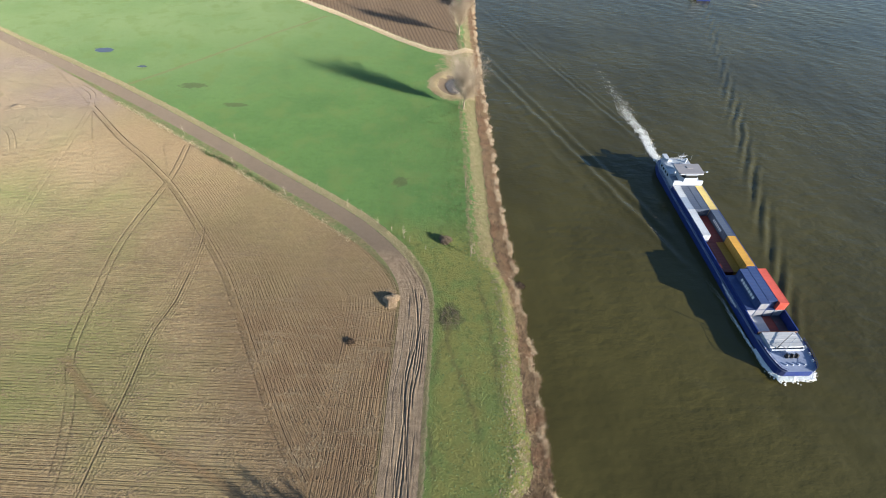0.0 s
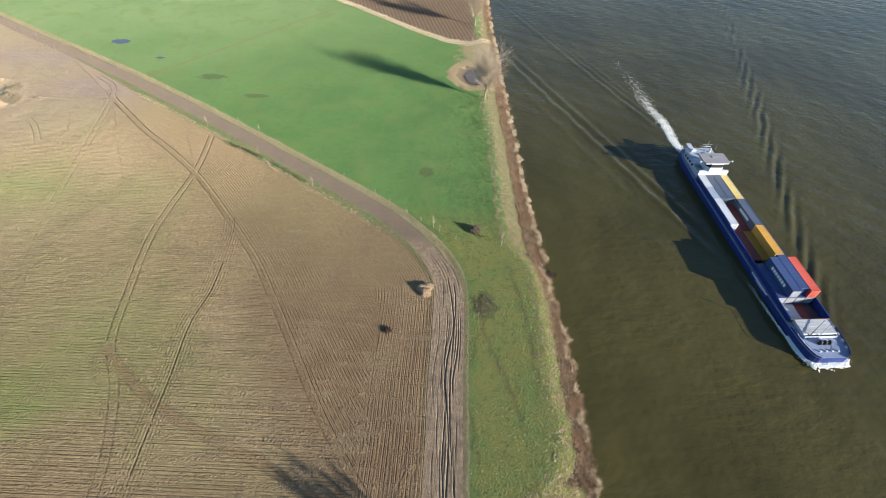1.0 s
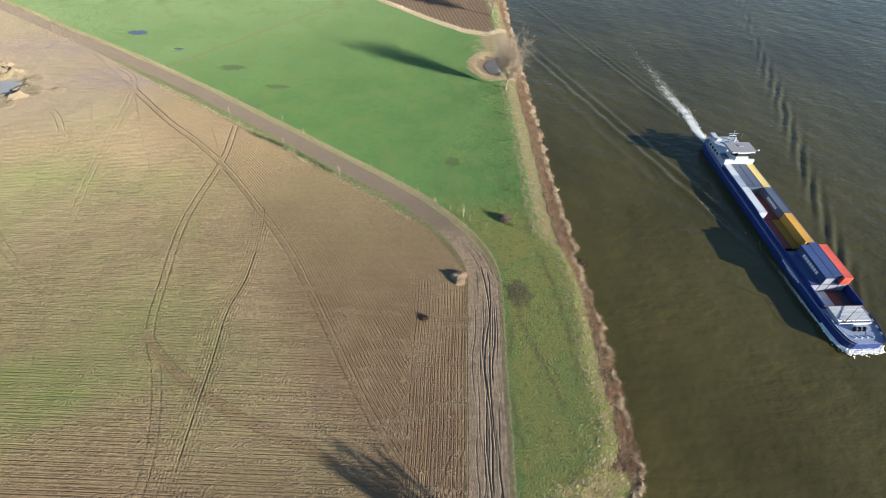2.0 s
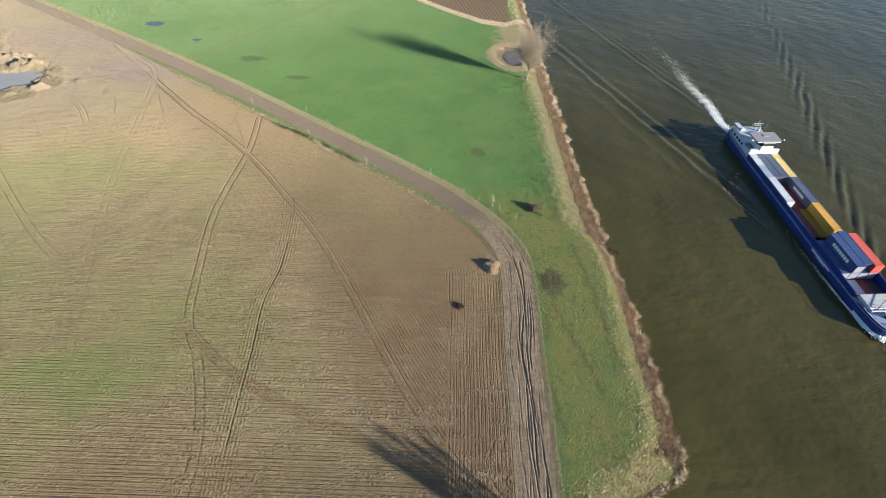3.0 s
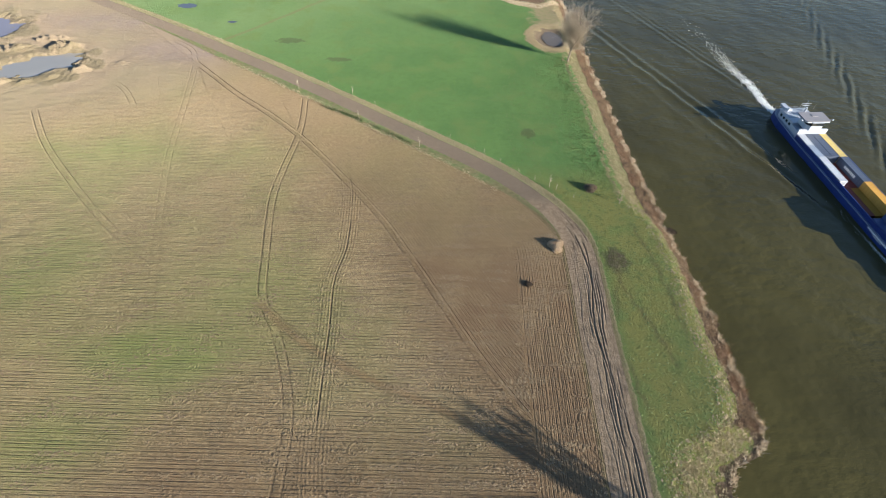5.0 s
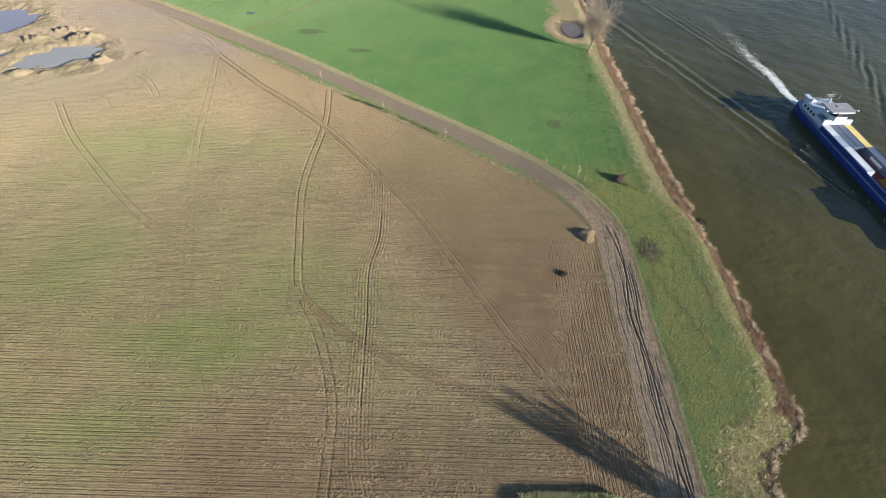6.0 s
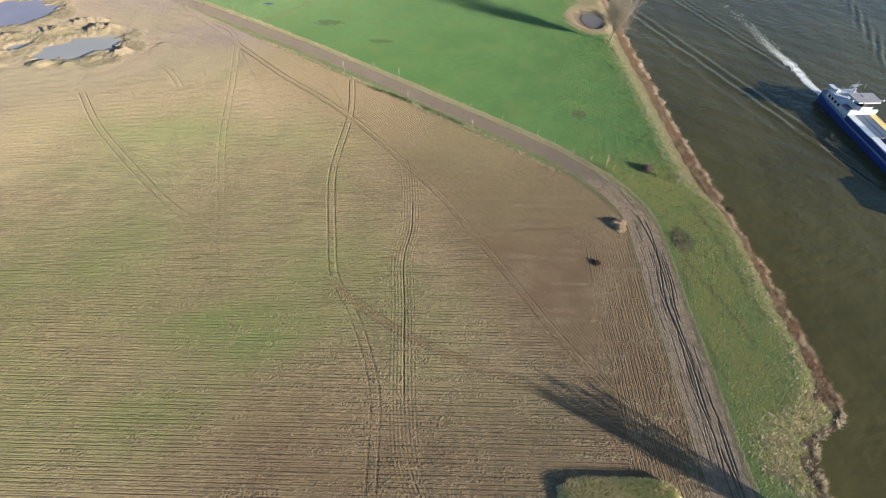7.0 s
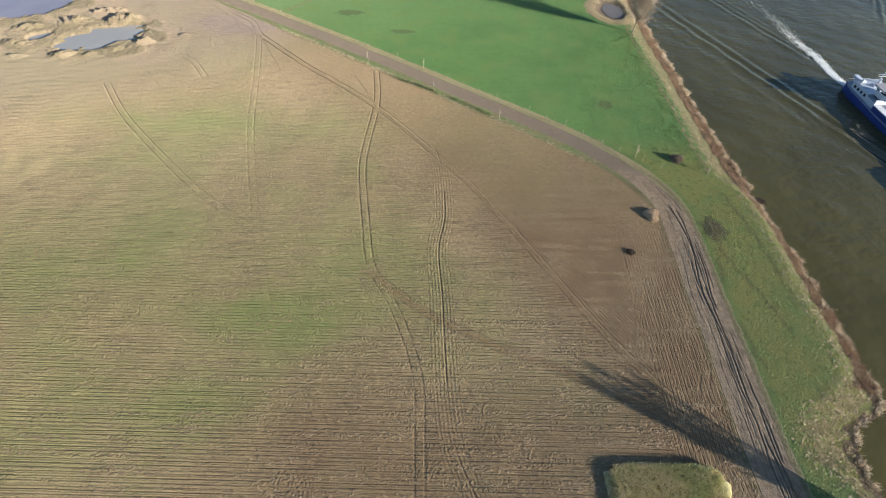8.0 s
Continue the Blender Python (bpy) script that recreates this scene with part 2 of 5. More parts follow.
m_straw = np.maximum(m_straw, in_bay * smooth(-d_bank, -2.5, 1.5) * (0.50 + 0.35 * ripple(GX, GY, 5, 47)) * (1 - m_bank))
rutty = smooth(-GY, -104, -92)
m_worn = smooth(-d_road, 3, 8) * smooth(-GY, -118, -98) * smooth(GY, 5, 20)
cx, cy, ax, ay = DELL
dell = np.hypot((GX - cx) / np.where(GX > cx, ax * 1.5, ax * 1.15), (GY - cy) / ay) + 0.10 * ripple(GX, GY, 6, 43) + 0.05 * ripple(GX, GY, 2, 44)
m_dell = np.maximum(smooth(1.35 - dell, 0, 0.3), smooth(GX + 1.5 * ripple(GX, GY, 9, 45), -7, -1) * 0.7 * smooth(GY, 205, 213) * smooth(-GY, -244, -236))
d_long, s_long = signed(TRAMS[1], GX, GY)
m_dell_floor = smooth(0.85 - dell, 0, 0.12)
tilth = 0.85 - 0.22 * smooth(GY, 40, 80) - 0.42 * smooth(GY + 0.25 * np.abs(GX + 60), 85, 150)
m_pale = np.maximum(0.8 * smooth(GY - 0.45 * (GX + 200), 90, 150) * smooth(-GX, 95, 150), 0.25 * smooth(-GX, 70, 140) * smooth(GY, 40, 100))
# mask for the distance haze that is painted into the far grass
m_far_haze = smooth(GY - 0.7 * GX, 190, 380)
m_red = smooth(-d_long, -14, 4) * (smooth(-GY, -105, -60) + 0.45 * smooth(GY, 60, 105)) + 0.8 * smooth(-GY, -42, -18)
m_red = np.clip(m_red, 0, 1) * (1 - smooth(-GX - 0.75 * np.maximum(GY - 90, 0), 90, 125))
pit = np.full(GX.shape, 9.0)
for cx, cy, ax, ay, turn in PIT_PONDS:
    pit = np.minimum(pit, np.hypot((GX - cx) / (ax + 9), (GY - cy) / (ay + 9)))
m_pit = smooth(1.15 - pit + 0.18 * ripple(GX, GY, 12, 41), 0, 0.35) * m_field
mud = np.exp(-(((GX + 150) / 22) ** 2 + ((GY - 182) / 9) ** 2)) + 0.7 * np.exp(-(((GX + 188) / 40) ** 2 + ((GY - 208) / 12) ** 2))
m_mud = np.clip(mud * 1.5, 0, 1) * m_field
m_damp = np.zeros(GX.shape)
for cx, cy, ax, ay in DAMP:
    m_damp = np.maximum(m_damp, smooth(1.3 - np.hypot((GX - cx) / ax, (GY - cy) / ay) + 0.2 * ripple(GX, GY, 2.5, 42), 0, 0.6))
green = 0.0
for cx, cy, ax, ay, h in [(-97, 45, 13, 8, 0.75), (-120, 48, 17, 5, 0.7), (-146, 60, 22, 7, 0.55), (-114, 27, 16, 6, 0.5), (-167, 74, 30, 10, 0.5), (-92, 66, 14, 9, 0.35),
                          (-152, 118, 34, 7, 0.8), (-100, 116, 16, 8, 0.5), (-168, 100, 30, 9, 0.4), (-132, 66, 46, 40, 0.42), (-150, 20, 20, 9, 0.3)]:
    green = green + h * np.exp(-(((GX - cx) / ax) ** 2 + ((GY - cy) / ay) ** 2))
m_green = np.clip(green, 0, 1) * m_field
zone = np.where(d_road < (17 + 3 * smooth(GY, 60, 90)) * (1 - smooth(GY, 84, 116)), 1, np.where(d_long < 0, 2, 0))
rows = np.where(m_upper > 0.3, GX + 0.25 * GY, np.where(zone == 1, d_road, np.where(zone == 2, d_long, GY + 0.012 * GX)))
tilth = np.where(zone == 0, tilth, np.minimum(0.9, tilth + 0.20 * smooth(GY, 40, 80) * (1 - smooth(GY, 92, 120))) * (1 - 0.85 * smooth(GY, 122, 160)))
best, tram_depth = np.full(GX.shape, 99.0), np.zeros(GX.shape)
for line, depth in zip(TRAMS, (1.15, 0.95, 1.0, 0.7, 0.28, 0.35, 0.8, 0.5, 0.45, 0.3, 1.1)):
    d, run = signed(line, GX, GY)
    ends = smooth(run, 0.4, 4.0) * smooth(run.max() - run, 0.4, 4.0) * (1 + (0.9 if line is TRAMS[1] else 0.1) * smooth(GY, 125, 165))
    closer = (np.abs(d) < np.abs(best)) & (ends > 0.35)
    best, tram_depth = np.where(closer, d, best), np.where(closer, depth * ends, tram_depth)
tram = np.clip(best, -6, 6)
d_cross, run = signed(TRAMS[2], GX, GY)
m_cross = (1 - smooth(np.abs(d_cross), 0.2, 1.9)) * smooth(run, 0.5, 6)
strip = np.clip(signed(STRIP, GX, GY)[0], -9, 9)
pathway = np.clip(signed(PATHWAY, GX, GY)[0], -9, 9)
MASKS = {"m_field": m_field, "m_upper": m_upper, "m_rim": m_rim, "m_road": m_road, "m_dry": m_dry, "m_bank": m_bank, "m_straw": m_straw, "m_worn": m_worn, "m_edge": m_edge, "m_gtrack": m_gtrack, "rut": rut, "rutty": rutty, "tilth": tilth, "m_pale": m_pale, "m_red": m_red, "m_far_haze": m_far_haze,
         "m_dell": m_dell, "m_dell_floor": m_dell_floor, "m_pit": m_pit, "m_mud": m_mud, "m_damp": m_damp, "m_green": m_green, "m_cross": m_cross,
         "rows": rows, "tram": tram, "tram_depth": tram_depth, "strip": strip, "pathway": pathway, "d_road": np.clip(d_road, -40, 60), "d_bank": np.clip(d_bank, -30, 30)}


def ground_material():
    k = Nodes("ground_earth")
    a = {name: k.attr(name) for name in MASKS}
    fine, mid, broad = k.noise(7.0, 3, 0.65), k.noise(0.9, 4, 0.6), k.noise(0.045, 4, 0.6)
    clod = k.n("TexVoronoi")
    clod.inputs["Scale"].default_value = 2.0
    k.t.links.new(k.pos(), clod.inputs["Vector"])
    clods = k.math("SUBTRACT", 1.0, clod.outputs["Distance"])
    edge = k.math("SUBTRACT", k.noise(0.7, 3, 0.7), 0.5)

    def ragged(mask, reach=1.1):
        return k.ramp(k.add(mask, k.mul(edge, reach)), 0.35, 0.65)

    # ploughed soil with drilled rows and a thin green of seedlings
    wob = k.add(k.mul(k.noise(0.05, 2), 0.8), k.mul(k.noise(1.1, 3, 0.65), 1.9))
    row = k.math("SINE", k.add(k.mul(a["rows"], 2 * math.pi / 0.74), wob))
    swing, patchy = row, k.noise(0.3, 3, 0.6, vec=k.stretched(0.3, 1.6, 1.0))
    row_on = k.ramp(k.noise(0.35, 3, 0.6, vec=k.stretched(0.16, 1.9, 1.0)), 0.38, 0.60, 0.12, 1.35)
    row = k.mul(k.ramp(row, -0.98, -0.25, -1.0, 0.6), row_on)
    thin = k.math("SINE", k.add(k.mul(a["rows"], 2 * math.pi / 0.43), wob))
    row2 = k.math("SINE", k.add(k.mul(a["rows"], 2 * math.pi / 2.3), k.mul(k.noise(0.5, 2), 4.0)))
    soil = k.mix(k.ramp(broad, 0.35, 0.65), (0.278, 0.205, 0.114), (0.350, 0.266, 0.148))
    soil = k.mix(k.ramp(mid, 0.35, 0.7), soil, (0.405, 0.318, 0.184))
    # furrow shade put into the soil colour: dark flecks, then darker row troughs
    soil = k.mix(k.mul(k.ramp(fine, 0.48, 0.62), 0.7), soil, (0.105, 0.070, 0.040))
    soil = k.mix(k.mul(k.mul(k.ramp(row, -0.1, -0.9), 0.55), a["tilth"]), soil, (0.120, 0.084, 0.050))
    lush = k.add(k.mul(a["m_green"], 0.75), k.mul(k.ramp(k.noise(0.03, 3), 0.40, 0.62), k.ramp(a["m_red"], 0.0, 1.0, 0.48, 0.12)))
    seedling = k.mul(k.mul(lush, k.ramp(row, -0.5, 0.9, 0.65, 0.95)), k.ramp(fine, 0.3, 0.6, 0.5, 1.0))
    soil = k.mix(seedling, soil, (0.185, 0.212, 0.072))
    soil = k.mix(k.mul(a["m_red"], k.ramp(k.noise(0.09, 3), 0.3, 0.65, 0.55, 0.85)), soil, (0.172, 0.110, 0.064))
    soil = k.mix(k.mul(a["m_pale"], 0.8), soil, (0.212, 0.174, 0.134))
    soil = k.mix(k.mul(a["m_mud"], k.ramp(k.noise(0.12, 4, 0.65), 0.35, 0.6, 0.45, 0.95)), soil, (0.205, 0.160, 0.130))
    sand = k.mix(k.ramp(mid, 0.3, 0.7), (0.270, 0.218, 0.145), (0.175, 0.138, 0.090))
    sand = k.mix(k.mul(k.ramp(k.noise(0.11, 4, 0.6), 0.40, 0.54), 0.8), sand, (0.150, 0.128, 0.078))
    soil = k.mix(k.mul(ragged(a["m_pit"]), 0.85), soil, sand)
    # wheel marks
    gauge = k.math("ABSOLUTE", k.math("SUBTRACT", k.math("ABSOLUTE", a["tram"]), 0.95))
    wheel = k.mul(k.mul(k.ramp(gauge, 0.34, 0.10), a["tram_depth"]), k.ramp(k.noise(0.25, 2), 0.25, 0.5, 0.35, 1.0))
    soil = k.mix(k.mul(wheel, 0.32), soil, (0.115, 0.078, 0.050))
    soil = k.mix(k.mul(k.mul(a["m_cross"], k.ramp(wheel, 0.05, 0.4, 1.0, 0.2)), 0.5), soil, (0.205, 0.125, 0.068))
    on_strip = k.ramp(k.math("ABSOLUTE", a["strip"]), 3.2, 2.6)
    s_row = k.mul(k.math("SINE", k.add(k.mul(a["strip"], 2 * math.pi / 0.75), k.mul(k.noise(0.4, 2), 1.5))), on_strip)
    s_deep = k.mul(k.ramp(k.math("ABSOLUTE", k.add(a["strip"], 0.25)), 0.3, 0.08), k.ramp(k.noise(0.06, 1), 0.42, 0.55))
    soil = k.mix(k.add(k.mul(k.ramp(s_row, 0.1, -0.8), 0.07), k.mul(s_deep, 0.55)), soil, (0.120, 0.082, 0.052))
    # grass
    grass = k.mix(k.ramp(broad, 0.3, 0.7), (0.092, 0.190, 0.060), (0.118, 0.224, 0.070))
    grass = k.mix(k.mul(k.ramp(mid, 0.4, 0.75), 0.55), grass, (0.128, 0.232, 0.062))
    grass = k.mix(k.mul(k.ramp(fine, 0.5, 0.75), 0.5), grass, (0.045, 0.100, 0.026))
    grass = k.mix(k.mul(k.ramp(k.noise(0.4, 4, 0.7), 0.46, 0.66), 0.38), grass, (0.075, 0.155, 0.045))
    tired = k.mul(k.ramp(k.noise(0.10, 3, 0.6), 0.48, 0.66), 0.55)
    # far grass paler: haze and grazing brightness put into its colour
    grass = k.mix(k.mul(a["m_far_haze"], k.ramp(k.noise(0.025, 3), 0.3, 0.6, 0.55, 0.95)), grass, (0.200, 0.285, 0.125))
    grass = k.mix(tired, grass, (0.145, 0.215, 0.068))
    grass = k.mix(k.mul(a["m_worn"], k.ramp(k.noise(0.14, 4, 0.65), 0.32, 0.58, 0.50, 1.0)), grass, (0.208, 0.216, 0.066))
    grass = k.mix(k.mul(a["m_worn"], k.mul(k.ramp(k.noise(0.5, 4, 0.7), 0.52, 0.66), 0.5)), grass, (0.075, 0.105, 0.034))
    grass = k.mix(k.mul(k.ramp(k.math("ABSOLUTE", k.add(a["pathway"], k.mul(edge, 1.6))), 1.5, 0.5), 0.45), grass, (0.20, 0.17, 0.085))
    grass = k.mix(k.mul(k.ramp(k.add(a["m_damp"], k.mul(edge, 0.9)), 0.15, 0.95), 0.55), grass, (0.078, 0.082, 0.045))
    grass = k.mix(k.mul(a["m_gtrack"], k.ramp(mid, 0.3, 0.6, 0.28, 0.62)), grass, (0.100, 0.085, 0.040))
    grass = k.mix(k.mul(a["m_edge"], k.ramp(k.noise(0.4, 3), 0.35, 0.6, 0.2, 0.75)), grass, (0.270, 0.235, 0.130))
    straw = k.mix(k.ramp(mid, 0.3, 0.7), (0.305, 0.240, 0.148), (0.195, 0.152, 0.086))
    straw = k.mix(k.mul(k.ramp(fine, 0.5, 0.72), 0.5), straw, (0.095, 0.070, 0.035))
    grass = k.mix(k.mul(ragged(a["m_straw"], 1.7), 0.72), grass, straw)
    dry = k.mix(k.ramp(fine, 0.35, 0.65), (0.43, 0.365, 0.215), (0.20, 0.185, 0.090))
    grass = k.mix(ragged(a["m_dry"], 1.3), grass, dry)
    side = k.mul(k.ramp(a["d_road"], 0.5, 1.5), k.ramp(k.noise(0.16, 4, 0.65), 0.36, 0.60, 1.0, 0.5))
    grass = k.mix(side, grass, k.mix(k.ramp(mid, 0.35, 0.65), (0.245, 0.205, 0.120), (0.150, 0.150, 0.070)))
    grass = k.mix(ragged(a["m_rim"], 0.9), grass, (0.43, 0.355, 0.215))
    grass = k.mix(k.ramp(k.add(a["m_dell"], k.mul(edge, 1.3)), 0.15, 0.85), grass, (0.30, 0.245, 0.145))
    grass = k.mix(ragged(a["m_dell_floor"], 1.2), grass, (0.165, 0.128, 0.090))
    plough = k.mix(k.ramp(mid, 0.3, 0.7), (0.150, 0.105, 0.070), (0.215, 0.155, 0.102))
    plough = k.mix(k.ramp(k.math("SINE", k.mul(a["rows"], 2 * math.pi / 1.9)), 0.0, -0.8, 0.0, 0.5), plough, (0.095, 0.066, 0.045))
    grass = k.mix(a["m_upper"], grass, plough)
    bankc = k.mix(k.ramp(mid, 0.3, 0.7), (0.095, 0.068, 0.045), (0.180, 0.132, 0.084))
    bankc = k.mix(k.mul(k.ramp(k.noise(0.35, 3), 0.5, 0.65), 0.6), bankc, (0.085, 0.060, 0.035))
    grass = k.mix(ragged(a["m_bank"], 0.8), grass, bankc)
    # dirt road with ruts
    rut_w = k.add(a["d_road"], k.mul(k.math("SUBTRACT", k.noise(0.07, 3, 0.6), 0.5), 1.5))
    ruts = k.math("SINE", k.add(k.mul(rut_w, 2 * math.pi / 0.8), k.mul(k.noise(0.09, 2), 6.0)))
    ruts = k.mul(ruts, k.ramp(k.noise(0.15, 2), 0.45, 0.65, 0.0, 0.6))
    dirt = k.mix(k.ramp(mid, 0.3, 0.7), (0.228, 0.172, 0.118), (0.318, 0.246, 0.172))
    dirt = k.mix(k.mul(k.ramp(k.noise(0.3, 3), 0.5, 0.7), 0.5), dirt, (0.155, 0.112, 0.080))
    dirt = k.mix(k.ramp(a["rutty"], 0.0, 1.0, 0.85, 0.0), dirt, (0.150, 0.120, 0.092))
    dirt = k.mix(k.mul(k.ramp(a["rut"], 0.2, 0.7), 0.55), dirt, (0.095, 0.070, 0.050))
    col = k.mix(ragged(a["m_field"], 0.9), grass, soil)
    margin = k.mul(k.ramp(k.math("ABSOLUTE", k.math("SUBTRACT", k.math("ABSOLUTE", k.add(a["d_road"], k.mul(edge, 1.2))), 4.1)), 1.1, 0.3), a["rutty"])
    col = k.mix(k.mul(margin, 0.6), col, k.mix(k.ramp(mid, 0.35, 0.65), (0.095, 0.095, 0.040), (0.18, 0.145, 0.085)))
    on_road = ragged(a["m_road"], 0.9)
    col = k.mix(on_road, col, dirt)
    # relief
    h_soil = k.add(k.add(k.add(k.mul(row, 0.25), k.mul(swing, 0.05)), k.mul(thin, 0.10)), k.add(k.mul(row2, 0.10), k.mul(k.mul(clods, clods), k.ramp(patchy, 0.46, 0.64, 0.25, 1.3))))
    h_soil = k.mul(h_soil, a["tilth"])
    h_soil = k.add(h_soil, k.add(k.mul(wheel, -0.40), k.add(k.mul(s_row, 0.13), k.mul(s_deep, -1.4))))
    h_soil = k.add(h_soil, k.mul(a["m_pit"], k.mul(k.noise(0.5, 3, 0.55), 1.2)))
    h_grass = k.add(k.mul(fine, 0.5), k.mul(k.mul(clods, clods), k.ramp(k.add(a["m_worn"], a["m_straw"]), 0.0, 1.0, 0.25, 0.85)))
    off_road = k.math("SUBTRACT", 1.0, on_road)
    h = k.add(k.mul(h_soil, a["m_field"]), k.mul(h_grass, k.math("SUBTRACT", 1.0, a["m_field"])))
    h = k.add(k.mul(h, off_road), k.mul(on_road, k.add(k.mul(ruts, 0.13), k.add(k.mul(a["rut"], -0.25), k.mul(mid, 0.4)))))
    nrm = k.bump(k.add(h, k.mul(fine, k.ramp(a["tilth"], 0.2, 0.8, 0.22, 0.7))), 0.80)
    k.bsdf.inputs["Specular IOR Level"].default_value = 0.2
    k.bsdf.inputs["Diffuse Roughness"].default_value = 1.0
    return k.done(col, k.ramp(k.mul(a["m_mud"], mid), 0.2, 0.6, 0.92, 0.55), nrm)


EARTH = ground_material()
cz = lambda g: (g[:-1, :-1] + g[1:, :-1] + g[:-1, 1:] + g[1:, 1:]) / 4
c_road, c_half, c_verge, c_bank, c_up, c_x, c_y = cz(d_road), cz(half), cz(verge_s), cz(d_bank), cz(upper_edge), cz(GX), cz(GY)
near = (c_x > -300) & (c_x < 40) & (c_y > -40) & (c_y < 345)
piece = np.full(c_x.shape, 0)
piece[near & (c_road > c_verge)] = 1
piece[near & (c_road <= -c_half) & (c_bank > 0)] = 2
piece[near & (np.abs(c_road) < c_half)] = 3
piece[near & (c_road >= c_half) & (c_road <= c_verge)] = 4
piece[near & (c_bank <= 0)] = 5
piece[near & (c_up > 3.6) & (c_road < -c_half) & (c_bank > 0)] = 6
LAND = [("ground", "wide flat winter farmland reaching to the horizon", "ground"),
        ("ploughed_field", "brown drilled field with seedling rows and tyre tracks", "field"),
        ("meadow", "bright green short-cropped riverside meadow", "meadow"),
        ("dirt_road", "rutted greyish-brown dirt track bending along the field", "road"),
        ("grass_verge", "narrow green grass verge between track and field", "verge"),
        ("river_bank", "steep earth bank with dry brown growth at the water", "river bank"),
        ("upper_field", "bare brown ploughed field behind a dry grass rim", "field")]
index = np.arange(GX.size).reshape(GX.shape)
verts = np.stack([GX, GY, GZ], -1).reshape(-1, 3)


def sheet(name, faces, coords, masks, material):
    """One part of a grid as a mesh with its own vertices."""
    used, inverse = np.unique(faces, return_inverse=True)
    me = bpy.data.meshes.new(name)
    me.vertices.add(len(used))
    me.vertices.foreach_set("co", coords[used].ravel())
    me.loops.add(faces.size)
    me.loops.foreach_set("vertex_index", inverse.reshape(-1).astype(np.int32))
    me.polygons.add(len(faces))
    me.polygons.foreach_set("loop_start", np.arange(0, faces.size, 4, dtype=np.int32))
    me.update(calc_edges=True)
    me.polygons.foreach_set("use_smooth", np.ones(len(faces), dtype=bool))
    for key, values in masks.items():
        me.attributes.new(key, "FLOAT", "POINT").data.foreach_set("value", values.reshape(-1)[used].astype(np.float32))
    me.materials.append(material)
    return new(name, me)


quads = np.stack([index[:-1, :-1], index[:-1, 1:], index[1:, 1:], index[1:, :-1]], -1)
for number, (name, label, category) in enumerate(LAND):
    tagged(sheet(name, quads[piece == number], verts, MASKS, EARTH), label, category, kind="structure")

# ---- the river ----
AFLOAT = pose(80.3, 151.0, WATER, 0, 0, 183.3)
SHIP = AFLOAT @ pose(0, 0, 0.7)                   # riding high
SHIP_LENGTH, SHIP_BEAM = 87.0, 11.45
to_ship = np.array(SHIP.inverted())
wx = axis([(8, 200, 0.8), (200, 330, 2), (330, 450, 15)])
wy = np.concatenate([-FAR_OUT, axis([(-420, -20, 20), (-20, 20, 2), (20, 230, 0.8), (230, 350, 1.6), (350, 480, 10)]), FAR_OUT[::-1]])
WX, WY = np.meshgrid(wx, wy)
SX = to_ship[0, 0] * WX + to_ship[0, 1] * WY + to_ship[0, 3]
SY = to_ship[1, 0] * WX + to_ship[1, 1] * WY + to_ship[1, 3]
aft = SHIP_LENGTH - SY                            # metres behind the bow
fade = smooth(aft, 2, 18) * np.exp(-np.maximum(aft, 0) / 420)
waves = 0.05 * ripple(WX, WY, 9, 51) + 0.03 * ripple(WX, WY, 3.5, 52)
# starboard: long clean crests running off to the bank
for start, slope, wide, high, begin in ((-1.2, 0.355, 1.1, 0.36, 40), (-6.2, 0.355, 1.1, 0.26, 55), (-30.4, 0.345, 0.9, 0.30, 108), (-33.6, 0.345, 0.8, 0.24, 120), (-36.6, 0.345, 0.8, 0.16, 130), (6.0, 0.355, 1.2, 0.10, 60)):
    off = (SX - (start + slope * aft)) / math.hypot(1, slope) + 0.35 * ripple(WX, WY, 22, 54)
    crest = np.exp(-(off / wide) ** 2) - 0.75 * np.exp(-((off + 2.1) / (wide * 1.25)) ** 2)
    waves = waves + high * crest * smooth(aft, begin - 12, begin + 12) * np.exp(-np.maximum(aft, 0) / 260) * (SX > 0)
# port: a train of short steep crests in echelon
off = -SX - (3.2 + 0.325 * aft)
train = np.sin(2 * math.pi * (-SX - 0.58 * aft) / 4.0 + 0.8 * ripple(WX, WY, 20, 55)) * np.exp(-((off + 0.8 * ripple(WX, WY, 25, 56)) / 3.0) ** 2)
waves = waves + 0.27 * train * fade * (SX < 0)
# the churned lane behind the screw
lane = np.exp(-(SX / 4.0) ** 2) * smooth(-SY, -2, 6)
waves = waves + 0.14 * lane * ripple(WX, WY, 1.9, 53) * np.exp(SY / 60.0)
WZ = WATER + waves * smooth(WX - waterline(WY), -1, 6)
wi = np.arange(WX.size).reshape(WX.shape)
wq = np.stack([wi[:-1, :-1], wi[:-1, 1:], wi[1:, 1:], wi[1:, :-1]], -1)
c_sx, c_sy = cz(SX), cz(SY)
inside = (np.abs(c_sx) < SHIP_BEAM / 2 - 0.9) & (c_sy > 8) & (c_sy < SHIP_LENGTH - 9)


